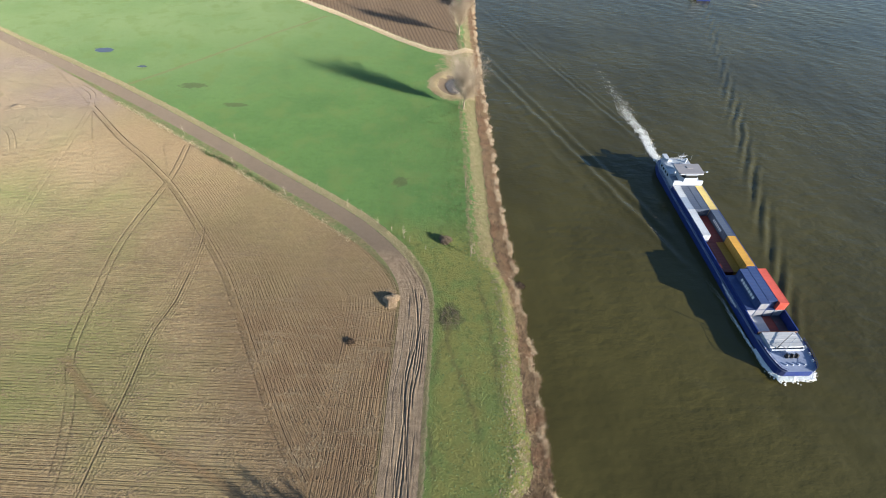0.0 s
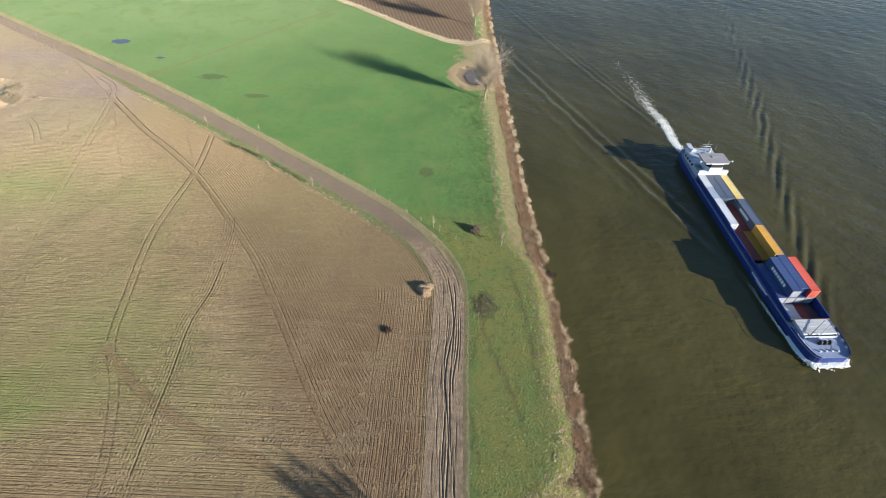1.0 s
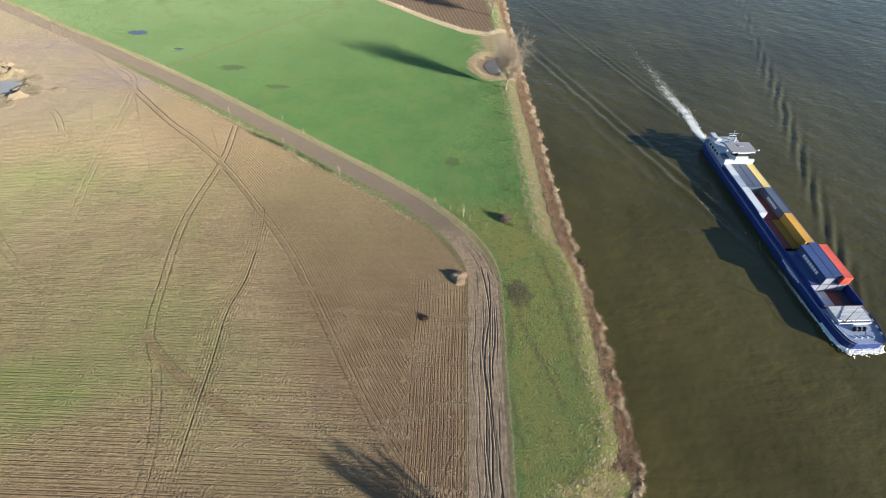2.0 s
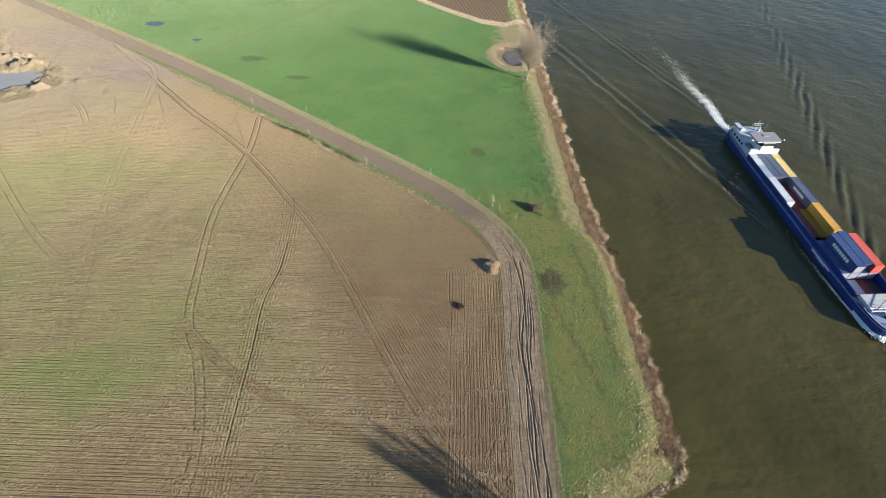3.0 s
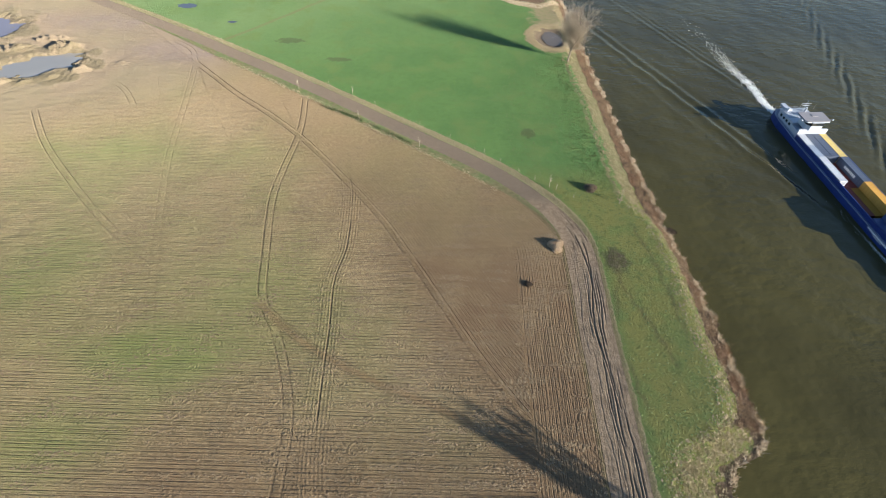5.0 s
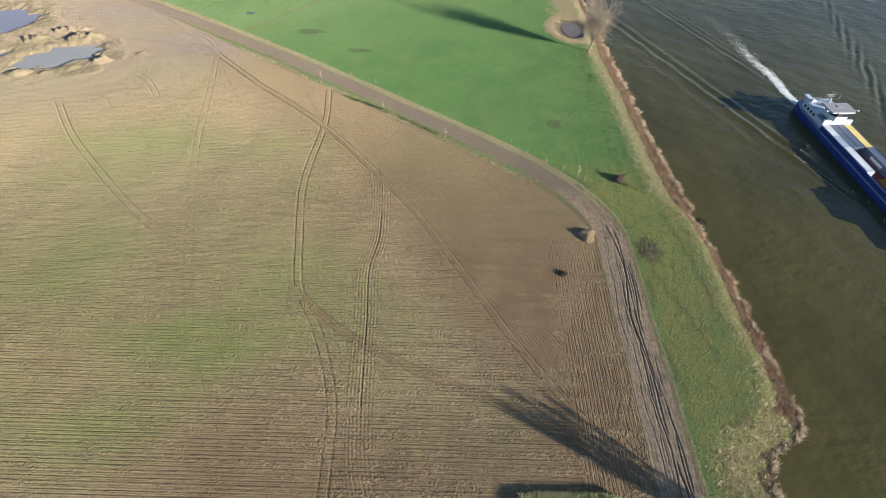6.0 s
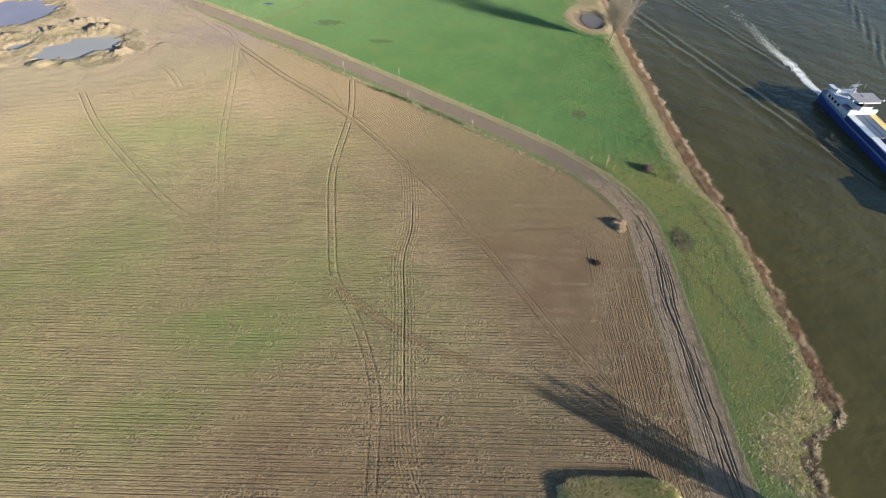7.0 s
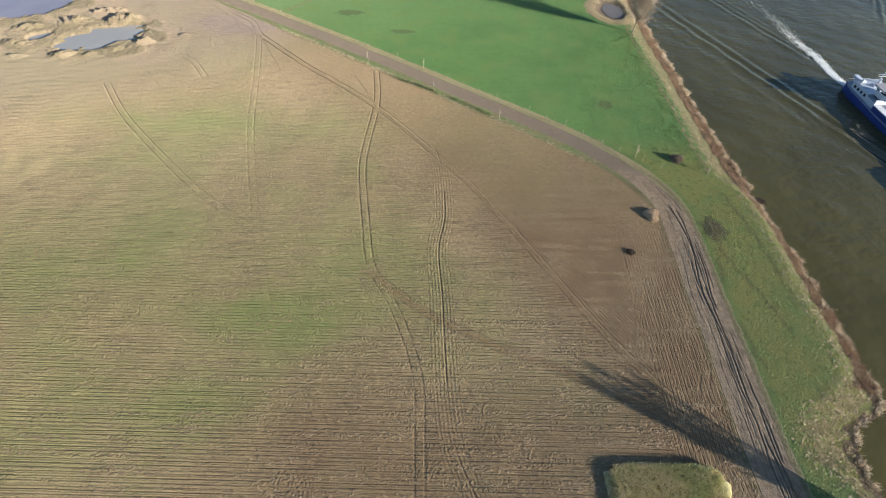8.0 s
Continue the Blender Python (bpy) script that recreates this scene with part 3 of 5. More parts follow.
def water_material(name, deep, rough, scale, height):
    k = Nodes(name)
    ripples = k.noise(1.3 * scale, 4, 0.62, vec=k.stretched(1.0, 1.5, 1.0))
    swell = k.noise(0.28 * scale, 3, 0.55, vec=k.stretched(0.8, 1.4, 1.0))
    patch = k.noise(0.02, 3, 0.55)
    col = k.mix(k.ramp(patch, 0.35, 0.65), deep, tuple(c * 0.75 for c in deep))
    calm = k.ramp(k.noise(0.03, 2), 0.35, 0.65, 0.55, 1.15)
    nrm = k.bump(k.mul(k.add(k.mul(ripples, 0.09), k.mul(swell, 1.7)), calm), height)
    k.bsdf.inputs["IOR"].default_value = 1.33
    return k.done(col, rough, nrm)


RIVER = water_material("river_water", (0.053, 0.0475, 0.0160), 0.18, 1.0, 0.15)
tagged(sheet("river", wq[~inside], np.stack([WX, WY, WZ], -1).reshape(-1, 3), {}, RIVER),
       "broad murky olive-brown river with ship wakes", "river", kind="structure")


# ---- mesh helpers ----
class Shape:
    """Gathers simple solids into one mesh."""

    def __init__(self):
        self.v, self.f = [], []

    def add(self, verts, faces):
        n = len(self.v)
        self.v.extend(tuple(p) for p in verts)
        self.f.extend(tuple(i + n for i in f) for f in faces)
        return self

    def box(self, x0, x1, y0, y1, z0, z1, m=None, chamfer=0.0):
        c = chamfer
        if c:
            pts = []
            for z, k in ((z0, c), (z0 + c, 0), (z1 - c, 0), (z1, c)):
                pts += [(x0 + k, y0 + k, z), (x1 - k, y0 + k, z), (x1 - k, y1 - k, z), (x0 + k, y1 - k, z)]
            faces = [(3, 2, 1, 0), (12, 13, 14, 15)]
            for r in range(3):
                for i in range(4):
                    faces.append((4 * r + i, 4 * r + (i + 1) % 4, 4 * r + 4 + (i + 1) % 4, 4 * r + 4 + i))
        else:
            pts = [(x0, y0, z0), (x1, y0, z0), (x1, y1, z0), (x0, y1, z0), (x0, y0, z1), (x1, y0, z1), (x1, y1, z1), (x0, y1, z1)]
            faces = [(3, 2, 1, 0), (4, 5, 6, 7), (0, 1, 5, 4), (1, 2, 6, 5), (2, 3, 7, 6), (3, 0, 4, 7)]
        if m:
            pts = [m @ Vector(p) for p in pts]
        return self.add(pts, faces)

    def rod(self, a, b, r0, r1=None, sides=5, caps=True):
        """A tapered bar from a to b."""
        a, b = Vector(a), Vector(b)
        r1 = r0 if r1 is None else r1
        d = (b - a).normalized()
        s = d.orthogonal().normalized()
        t = d.cross(s)
        pts = []
        for p, r in ((a, r0), (b, r1)):
            for i in range(sides):
                w = 2 * math.pi * i / sides
                pts.append(p + (s * math.cos(w) + t * math.sin(w)) * r)
        faces = [(i, (i + 1) % sides, sides + (i + 1) % sides, sides + i) for i in range(sides)]
        if caps:
            faces += [tuple(range(sides))[::-1], tuple(range(sides, 2 * sides))]
        return self.add(pts, faces)

    def prism(self, outline, z0, z1):
        """An upright solid over an outline given anticlockwise."""
        n = len(outline)
        pts = [(x, y, z0) for x, y in outline] + [(x, y, z1) for x, y in outline]
        faces = [tuple(range(n))[::-1], tuple(range(n, 2 * n))] + [(i, (i + 1) % n, n + (i + 1) % n, n + i) for i in range(n)]
        return self.add(pts, faces)

    def mesh(self, name, material, soft=False):
        me = bpy.data.meshes.new(name)
        me.from_pydata(self.v, [], self.f)
        me.materials.append(material)
        if soft:
            me.polygons.foreach_set("use_smooth", np.ones(len(me.polygons), dtype=bool))
        return me


def part(name, shape, material, parent, label="", soft=False):
    ob = new(name, shape.mesh(name, material, soft) if isinstance(shape, Shape) else shape)
    ob.parent = parent
    return tagged(ob, label)


def thing(name, m, label, category, group="", kind=""):
    ob = new(name)
    ob.empty_display_size = 0.3
    ob.matrix_world = m
    return tagged(ob, label, category, group, kind)


def ground_at(x, y):
    return float(land_height(np.array([x]), np.array([y]))[0])


# ---- materials of things ----
HULL_BLUE = plain("hull_paint_blue", (0.012, 0.030, 0.150), 0.35, vary=0.2, grain=0.6, rust=0.25)
DECK_BLUE = plain("deck_paint_bluegrey", (0.16, 0.20, 0.30), 0.6, vary=0.25, grain=0.8, rust=0.2)
DECK_GREY = plain("hatch_cover_grey", (0.36, 0.38, 0.41), 0.5, vary=0.2, grain=0.8, rust=0.1)
ROOF_PALE = plain("pale_roof_paint", (0.27, 0.31, 0.37), 0.6, vary=0.2, grain=0.8, rust=0.1)
WHITE = plain("ship_paint_white", (0.38, 0.42, 0.49), 0.4, vary=0.12, grain=0.7, rust=0.06)
ROOF_GREY = plain("wheelhouse_roof_grey", (0.20, 0.20, 0.22), 0.7, vary=0.15, grain=0.8)
DARK_STEEL = plain("dark_steel", (0.035, 0.037, 0.042), 0.5, metal=0.3)
HOLD_STEEL = plain("hold_steel", (0.10, 0.055, 0.045), 0.75, vary=0.3, grain=0.7, rust=0.5)
STEEL = plain("galvanised_steel", (0.48, 0.48, 0.48), 0.45, metal=0.6)
GLASS = plain("window_glass_dark", (0.02, 0.025, 0.03), 0.06)
BOX = {name: plain("container_" + name, col, 0.5, vary=0.18, grain=0.9, rust=0.22) for name, col in {
    "navy": (0.030, 0.055, 0.150), "slate": (0.066, 0.086, 0.130), "red": (0.50, 0.085, 0.058), "yellow": (0.54, 0.29, 0.050),
    "cream": (0.62, 0.48, 0.17), "white": (0.42, 0.45, 0.49), "maroon": (0.150, 0.030, 0.025), "ochre": (0.30, 0.165, 0.020),
    "paleblue": (0.24, 0.29, 0.37), "grey": (0.46, 0.47, 0.49), "dark": (0.045, 0.050, 0.065)}.items()}
DOOR_GREY = plain("container_door_grey", (0.30, 0.31, 0.34), 0.5, vary=0.2, rust=0.2)
LETTER = plain("white_lettering", (0.72, 0.72, 0.72), 0.5, vary=0.08)
FOAM = plain("water_foam", (0.80, 0.82, 0.80), 0.7, vary=0.12, grain=1.5)
BARK = plain("bark_grey_brown", (0.24, 0.20, 0.15), 0.85, vary=0.35, grain=2.0, relief=0.02)
BARK_PALE = plain("bark_pale", (0.38, 0.33, 0.25), 0.85, vary=0.3, grain=2.0)
TWIG = islands("bare_twigs", (0.30, 0.235, 0.17), (0.46, 0.38, 0.29))
TWIG_PALE = islands("pale_sapling_twigs", (0.34, 0.30, 0.20), (0.46, 0.42, 0.30))
STAKE = plain("weathered_stake", (0.38, 0.32, 0.23), 0.85, vary=0.3, grain=4.0)
REED = islands("dry_bank_growth", (0.11, 0.072, 0.046), (0.40, 0.29, 0.18), (0.25, 0.155, 0.095))
PLUME = islands("pale_reed_plumes", (0.46, 0.37, 0.26), (0.66, 0.57, 0.43))
HAY = islands("dry_grass_stalks", (0.28, 0.232, 0.140), (0.52, 0.435, 0.285))
TUFT = islands("green_grass_blades", (0.05, 0.10, 0.025), (0.20, 0.25, 0.09))
THORN = islands("dark_bramble", (0.055, 0.038, 0.025), (0.145, 0.100, 0.065))
BRUSH = islands("brushwood", (0.30, 0.215, 0.140), (0.62, 0.49, 0.34))
DEAD = islands("dark_dead_stems", (0.030, 0.020, 0.012), (0.085, 0.055, 0.032))
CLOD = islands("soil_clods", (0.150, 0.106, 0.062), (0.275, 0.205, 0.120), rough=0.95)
HEATH = islands("mound_grass", (0.40, 0.36, 0.19), (0.70, 0.62, 0.38), (0.42, 0.42, 0.20))
# pond base colours hold mud and also the reflected sky, painted pale or bluish
PIT_WATER_SKY = water_material("pit_water_sky", (0.225, 0.205, 0.240), 0.06, 1.6, 0.012)
PIT_WATER = water_material("pit_water", (0.350, 0.335, 0.305), 0.06, 1.6, 0.012)
DELL_WATER = water_material("dell_water", (0.125, 0.108, 0.092), 0.08, 1.6, 0.01)
# mirrored sky put into the puddle colour as a bluish base
PUDDLE_WATER = water_material("puddle_water", (0.10, 0.115, 0.14), 0.03, 2.0, 0.002)

# ---- standing water in pits and hollows ----
def pool(name, cx, cy, a, b, turn, z, material, label, category, seed):
    r = np.random.RandomState(seed)
    wob = r.uniform(-1, 1, 6)
    ring = []
    for i in range(56):
        w = 2 * math.pi * i / 56
        s = 1.0 + 0.08 * sum(wob[j] * math.sin((j + 2) * w + wob[-1 - j] * 6) for j in range(5))
        u, v = a * s * math.cos(w), b * s * math.sin(w)
        ring.append((cx + u * math.cos(turn) - v * math.sin(turn), cy + u * math.sin(turn) + v * math.cos(turn)))
    ob = new(name, Shape().prism(ring, z - 0.05, z).mesh(name, material))
    return tagged(ob, label, category, kind="structure")


for i, (px, py, a, b, turn) in enumerate(PIT_PONDS):
    pool("pond", px, py, a * 1.25, b * 1.25, turn, -0.75, PIT_WATER_SKY if i == 1 else PIT_WATER, "grey muddy water standing in a dug sand pit", "pond", 60 + i)
for i, (px, py, a, b, turn) in enumerate(PUDDLES):
    pool("puddle", px, py, a * 1.3, b * 1.3, turn, -0.12, PUDDLE_WATER, "shallow sky-blue puddle lying in the meadow", "puddle", 70 + i)
pool("pond", DELL[0] + 1.6, DELL[1] + 0.8, 5.0, 8.0, 0.0, -0.86, DELL_WATER, "small dark pond in a dry-grass hollow", "pond", 80)


# ---- the container ship ----
def hull_half(u):
    """Half beam along the hull, u metres from the stern."""
    s = np.interp(u, [0, 0.8, 3, 7, 76, 79, 82, 84.5, 86, 86.6, 87], [3.5, 4.3, 5.1, 5.72, 5.72, 5.66, 5.45, 5.0, 4.45, 4.0, 3.3])
    return float(s)


def deck_z(u):
    return float(np.interp(u, [0, 12, 17, 70, 76, 87], [2.1, 1.9, 1.5, 1.5, 1.7, 2.0]))


def container_mesh(length, paint, tall=2.59):
    """Corrugated box with frame posts, and its door leaves with locking bars."""
    w, h, body = 1.2, tall, Shape()
    n = int(length / 0.56)
    for sx in (-1, 1):
        base = []
        for i in range(n + 1):
            y = 0.12 + (length - 0.24) * i / n
            x = sx * (w - (0.05 if i % 2 else 0.0))
            base += [(x, y, 0.15), (x, y, h - 0.1)]
        body.add(base, [((2 * i, 2 * i + 2, 2 * i + 3, 2 * i + 1) if sx > 0 else (2 * i + 1, 2 * i + 3, 2 * i + 2, 2 * i)) for i in range(n)])
    top = []
    for i in range(n + 1):
        y, z = 0.12 + (length - 0.24) * i / n, h - (0.05 if i % 2 else 0.015)
        top += [(-w + 0.03, y, z), (w - 0.03, y, z)]
    body.add(top, [(2 * i, 2 * i + 1, 2 * i + 3, 2 * i + 2) for i in range(n)])
    for sx in (-1, 1):
        for y in (0.0, length - 0.16):
            body.box(sx * 1.13 - 0.09, sx * 1.13 + 0.09, y, y + 0.16, 0, h)
        body.box(sx * 1.16 - 0.06, sx * 1.16 + 0.06, 0.16, length - 0.16, 0, 0.16)
        body.box(sx * 1.16 - 0.06, sx * 1.16 + 0.06, 0.16, length - 0.16, h - 0.1, h)
    for y in (0.0, length - 0.12):
        body.box(-1.04, 1.04, y, y + 0.12, 0, 0.16)
        body.box(-1.04, 1.04, y, y + 0.12, h - 0.12, h)
    body.box(-1.1, 1.1, 0.05, 0.09, 0.16, h - 0.12)
    body.box(-1.1, 1.1, 0.1, length - 0.1, 0.08, 0.14)
    leaf = Shape().box(0.02, 1.03, -0.02, 0.03, 0.18, h - 0.14)
    for x in (0.26, 0.74):
        leaf.rod((x, 0.06, 0.2), (x, 0.06, h - 0.16), 0.025, sides=4)
    return body.mesh("body", paint), leaf


MESHES = {}


def container(length, color, door_color, u, v, tier, label, tall=2.59, floor=-2.0):
    """One container in the hold; its doors face the bow."""
    key = (length, color, door_color, tall)
    if key not in MESHES:
        body, leaf = container_mesh(length, BOX[color], tall)
        MESHES[key] = (body, leaf.mesh("door", BOX[door_color] if door_color in BOX else DOOR_GREY))
    body, leaf = MESHES[key]
    box = thing("shipping_container", SHIP @ pose(v, u, floor + tier * 2.6), label, "shipping container", "containers in the hold")
    part("body", body, None, box)
    for s in (1, -1):
        d = part("door", leaf, None, box)
        d.matrix_local = pose(0, length - 0.02, 0) @ Matrix.Diagonal((s, 1, 1, 1))
    return box


def bars(parent, name, x, y0, y1, z0, z1, count, material, label, side=1, slant=0.12):
    """Lettering too small or unfit to be read: a row of plain blocks on a side wall."""
    shape, step = Shape(), (y1 - y0) / count
    for i in range(count):
        a, b = y0 + i * step, y0 + i * step + step * 0.72
        p = [(a, z0), (b, z0), (b + slant, z1), (a + slant, z1)]
        pts = [(x, y, z) for y, z in p] + [(x + side * 0.02, y, z) for y, z in p]
        shape.add(pts, [(0, 1, 2, 3), (7, 6, 5, 4), (0, 4, 5, 1), (1, 5, 6, 2), (2, 6, 7, 3), (3, 7, 4, 0)])
    return part(name, shape, material, parent, label)


def build_ship():
    ship = thing("container_ship", SHIP, "dark blue inland container ship with white wheelhouse, under way", "ship")
    us = np.concatenate([np.array([0, 0.4, 0.8, 2, 4, 7]), np.arange(12, 76, 8.0), np.array([76, 78, 79.5, 81, 82.5, 83.7, 84.6, 85.4, 86, 86.5, 87])])
    hull, rows_of = Shape(), []
    pts, faces, m = [], [], 8
    for u in us:
        b, z = hull_half(u), deck_z(u)
        under = 0.78 if u > 84 else 0.92
        sect = [(-b, z), (-b, z * 0.3), (-b * 0.985, -0.8), (-b * under, -2.6), (b * under, -2.6), (b * 0.985, -0.8), (b, z * 0.3), (b, z)]
        pts += [(x, u, zz) for x, zz in sect]
    for i in range(len(us) - 1):
        for j in range(m - 1):
            faces.append((i * m + j, i * m + j + 1, (i + 1) * m + j + 1, (i + 1) * m + j))
    faces.append(tuple(range(m))[::-1])
    faces.append(tuple(range((len(us) - 1) * m, len(us) * m)))
    hull.add(pts, faces)
    h = part("hull", hull, HULL_BLUE, ship)
    bars(h, "lettering", 5.73, 58.5, 67.0, 0.75, 1.25, 9, LETTER, "white ship name, too small to read")
    bars(h, "lettering", 5.73, 61.0, 65.0, 0.35, 0.55, 8, LETTER, "white small print on the hull")
    # decks
    deck = Shape()
    for a, b in [(0.0, 3), (3, 7), (7, 12), (12, 16.8)]:
        ha, hb, za, zb = hull_half(a), hull_half(b), deck_z(a) + 0.004, deck_z(b) + 0.004
        deck.add([(-ha, a, za), (ha, a, za), (hb, b, zb), (-hb, b, zb)], [(0, 1, 2, 3)])
    part("stern_deck", deck, DECK_BLUE, ship)
    fore = Shape()
    fu = [75.9, 78, 79.5, 81, 82.5, 83.7, 84.6, 85.4, 86, 86.5, 87]
    for a, b in zip(fu[:-1], fu[1:]):
        ha, hb, za, zb = hull_half(a) - 0.05, hull_half(b) - 0.05, deck_z(a) + 0.004, deck_z(b) + 0.004
        fore.add([(-ha, a, za), (ha, a, za), (hb, b, zb), (-hb, b, zb)], [(0, 1, 2, 3)])
    part("foredeck", fore, DECK_BLUE, ship)
    for s in (-1, 1):
        side = Shape().box(min(s * 5.1, s * 5.7), max(s * 5.1, s * 5.7), 16.8, 76, 1.42, 1.504)
        part("side_deck", side, DECK_BLUE, ship)
        wall = Shape().box(min(s * 5.06, s * 5.16), max(s * 5.06, s * 5.16), 16.8, 76.0, -2.0, 2.95)
        wall.box(min(s * 5.02, s * 5.34), max(s * 5.02, s * 5.34), 16.8, 76.0, 2.95, 3.06)
        part("coaming", wall, HULL_BLUE, ship)
        strake = Shape()
        for a, b in zip(us[3:-1], us[4:]):
            za, zb = deck_z(a), deck_z(b)
            xa, xb = s * hull_half(a), s * hull_half(b)
            o = [(xa, a, za - 0.22), (xa + s * 0.09, a, za - 0.2), (xa + s * 0.09, a, za + 0.1), (xa - s * 0.05, a, za + 0.1)]
            e = [(xb, b, zb - 0.22), (xb + s * 0.09, b, zb - 0.2), (xb + s * 0.09, b, zb + 0.1), (xb - s * 0.05, b, zb + 0.1)]
            strake.add(o + e, [(0, 1, 5, 4), (1, 2, 6, 5), (2, 3, 7, 6), (3, 0, 4, 7)])
        part("rubbing_strake", strake, DECK_BLUE, ship, "pale blue-grey gunwale")
    hold = Shape().box(-5.06, 5.06, 16.8, 76.0, -2.1, -2.0)
    hold.box(-5.06, 5.06, 16.7, 16.8, -2.0, 2.8).box(-5.06, 5.06, 76.0, 76.1, -2.0, 2.8)
    part("hold", hold, HOLD_STEEL, ship, "rust-brown steel hold floor and bulkheads")
    # fore end: grey hatch, trunk, winch, bollards, rails
    hatch = Shape().box(-4.3, 4.3, 76.1, 80.6, 1.6, 2.75, chamfer=0.08)
    for u in (77.2, 78.3, 79.4):
        hatch.box(-4.25, 4.25, u, u + 0.09, 2.75, 2.81)
    part("fore_hatch", hatch, DECK_GREY, ship, "pale grey forward hatch cover")
    part("breakwater", Shape().box(-4.1, 4.1, 81.1, 81.25, 1.8, 2.6).box(-4.1, -3.95, 80.6, 81.1, 1.8, 2.6).box(3.95, 4.1, 80.6, 81.1, 1.8, 2.6), WHITE, ship)
    winch = Shape().rod((-1.7, 82.9, 2.5), (1.7, 82.9, 2.5), 0.2, sides=8)
    for x in (-1.2, 0, 1.2):
        winch.rod((x - 0.12, 82.9, 2.5), (x + 0.12, 82.9, 2.5), 0.55, sides=10)
        winch.box(x - 0.3, x + 0.3, 82.5, 83.3, 1.8, 2.3)
    part("anchor_winch", winch, DARK_STEEL, ship, "dark steel anchor winch")
    part("fore_mast", Shape().rod((0.3, 80.9, 2.3), (0.3, 80.9, 7.2), 0.09, 0.05, 6).rod((-0.5, 80.9, 6.2), (1.1, 80.9, 6.2), 0.04, sides=4), WHITE, ship)
    derrick = Shape().rod((2.6, 80.8, 3.2), (-2.9, 77.0, 3.55), 0.09, 0.06, 6).rod((2.6, 80.8, 2.2), (2.6, 80.8, 3.6), 0.12, sides=6)
    part("boat_derrick", derrick, DARK_STEEL, ship)
    for s in (-1, 1):
        for u in (78.2, 80.2, 82.2, 84.2):
            x = s * (hull_half(u) - 0.42)
            z = deck_z(u)
            part("bollard", Shape().rod((x, u - 0.2, z), (x, u - 0.2, z + 0.5), 0.14, sides=8).rod((x, u + 0.2, z), (x, u + 0.2, z + 0.5), 0.14, sides=8).box(x - 0.2, x + 0.2, u - 0.5, u + 0.5, z, z + 0.06), WHITE, ship)
        bow_rail = Shape()
        for a, b in zip(fu[1:-1], fu[2:]):
            xa, xb = s * (hull_half(a) - 0.03), s * (hull_half(b) - 0.03)
            for dz in (0.0, 0.75):
                bow_rail.rod((xa, a, deck_z(a) + 0.25 + dz), (xb, b, deck_z(b) + 0.25 + dz), 0.035, sides=4)
            bow_rail.rod((xa, a, deck_z(a)), (xa, a, deck_z(a) + 1.0), 0.03, sides=4)
            bow_rail.add([(xa, a, deck_z(a)), (xb, b, deck_z(b)), (xb, b, deck_z(b) + 0.5), (xa, a, deck_z(a) + 0.5)], [(0, 1, 2, 3)])
        part("bow_bulwark", bow_rail, HULL_BLUE, ship)
    for x in (-2.2, -0.7, 0.8, 2.3):
        part("deck_light", Shape().box(x - 0.16, x + 0.16, 85.0, 85.3, 1.9, 2.3), WHITE, ship)
    # after end: deckhouse, wheelhouse, mast, boat
    house = Shape().prism([(-4.2, 3.2), (4.2, 3.2), (4.7, 5.0), (4.7, 12.0), (-4.7, 12.0), (-4.7, 5.0)], 1.9, 4.3)
    house.box(-4.85, 4.85, 2.9, 12.0, 4.3, 4.42)
    dh = part("deckhouse", house, WHITE, ship)
    part("deckhouse_roof", Shape().box(-4.6, 4.6, 3.3, 9.0, 4.424, 4.47), ROOF_PALE, dh, "pale blue-grey deckhouse roof")
    for x, u, w in ((-2.9, 6.6, 1.4), (1.4, 4.2, 1.1), (-0.6, 6.9, 0.9)):
        part("roof_locker", Shape().box(x, x + w, u, u + 0.8, 4.47, 5.1, chamfer=0.05), WHITE, dh)
    for s in (-1, 1):
        for u in (4.9, 6.7, 8.5, 10.3):
            part("window", Shape().box(min(s * 4.69, s * 4.74), max(s * 4.69, s * 4.74), u, u + 0.95, 2.75, 3.65, chamfer=0.02), GLASS, dh)
    front = Shape().box(-5.0, 5.0, 15.9, 16.6, 1.5, 4.7, chamfer=0.06).box(-4.7, 4.7, 12.0, 15.9, 1.6, 3.6)
    part("forward_house", front, WHITE, ship, "white house front above the hold")
    part("house_walkway", Shape().box(-4.6, 4.6, 12.1, 15.85, 3.604, 3.65), ROOF_PALE, ship, "pale grey walkway deck")
    part("house_step", Shape().box(-1.3, 0.9, 12.6, 15.3, 3.6, 4.4), ROOF_GREY, ship)
    bridge = Shape().prism([(-2.9, 11.60), (2.9, 11.60), (3.1, 15.60), (2.0, 16.80), (-2.0, 16.80), (-3.1, 15.60)], 4.42, 7.6)
    wh = part("wheelhouse", bridge, WHITE, ship)
    band = Shape().prism([(-2.93, 11.57), (2.93, 11.57), (3.13, 15.62), (2.02, 16.84), (-2.02, 16.84), (-3.13, 15.62)], 6.2, 7.3)
    part("window_band", band, GLASS, wh, "dark glass window band")
    roof = Shape().prism([(-4.0, 10.9), (4.0, 10.9), (4.3, 11.2), (4.3, 15.9), (3.8, 16.5), (-3.8, 16.5), (-4.3, 15.9), (-4.3, 11.2)], 7.6, 7.82)
    roof.box(-1.2, 0.6, 12.4, 13.6, 7.82, 7.95)
    part("wheelhouse_roof", roof, ROOF_GREY, ship, "flat dark grey wheelhouse roof")
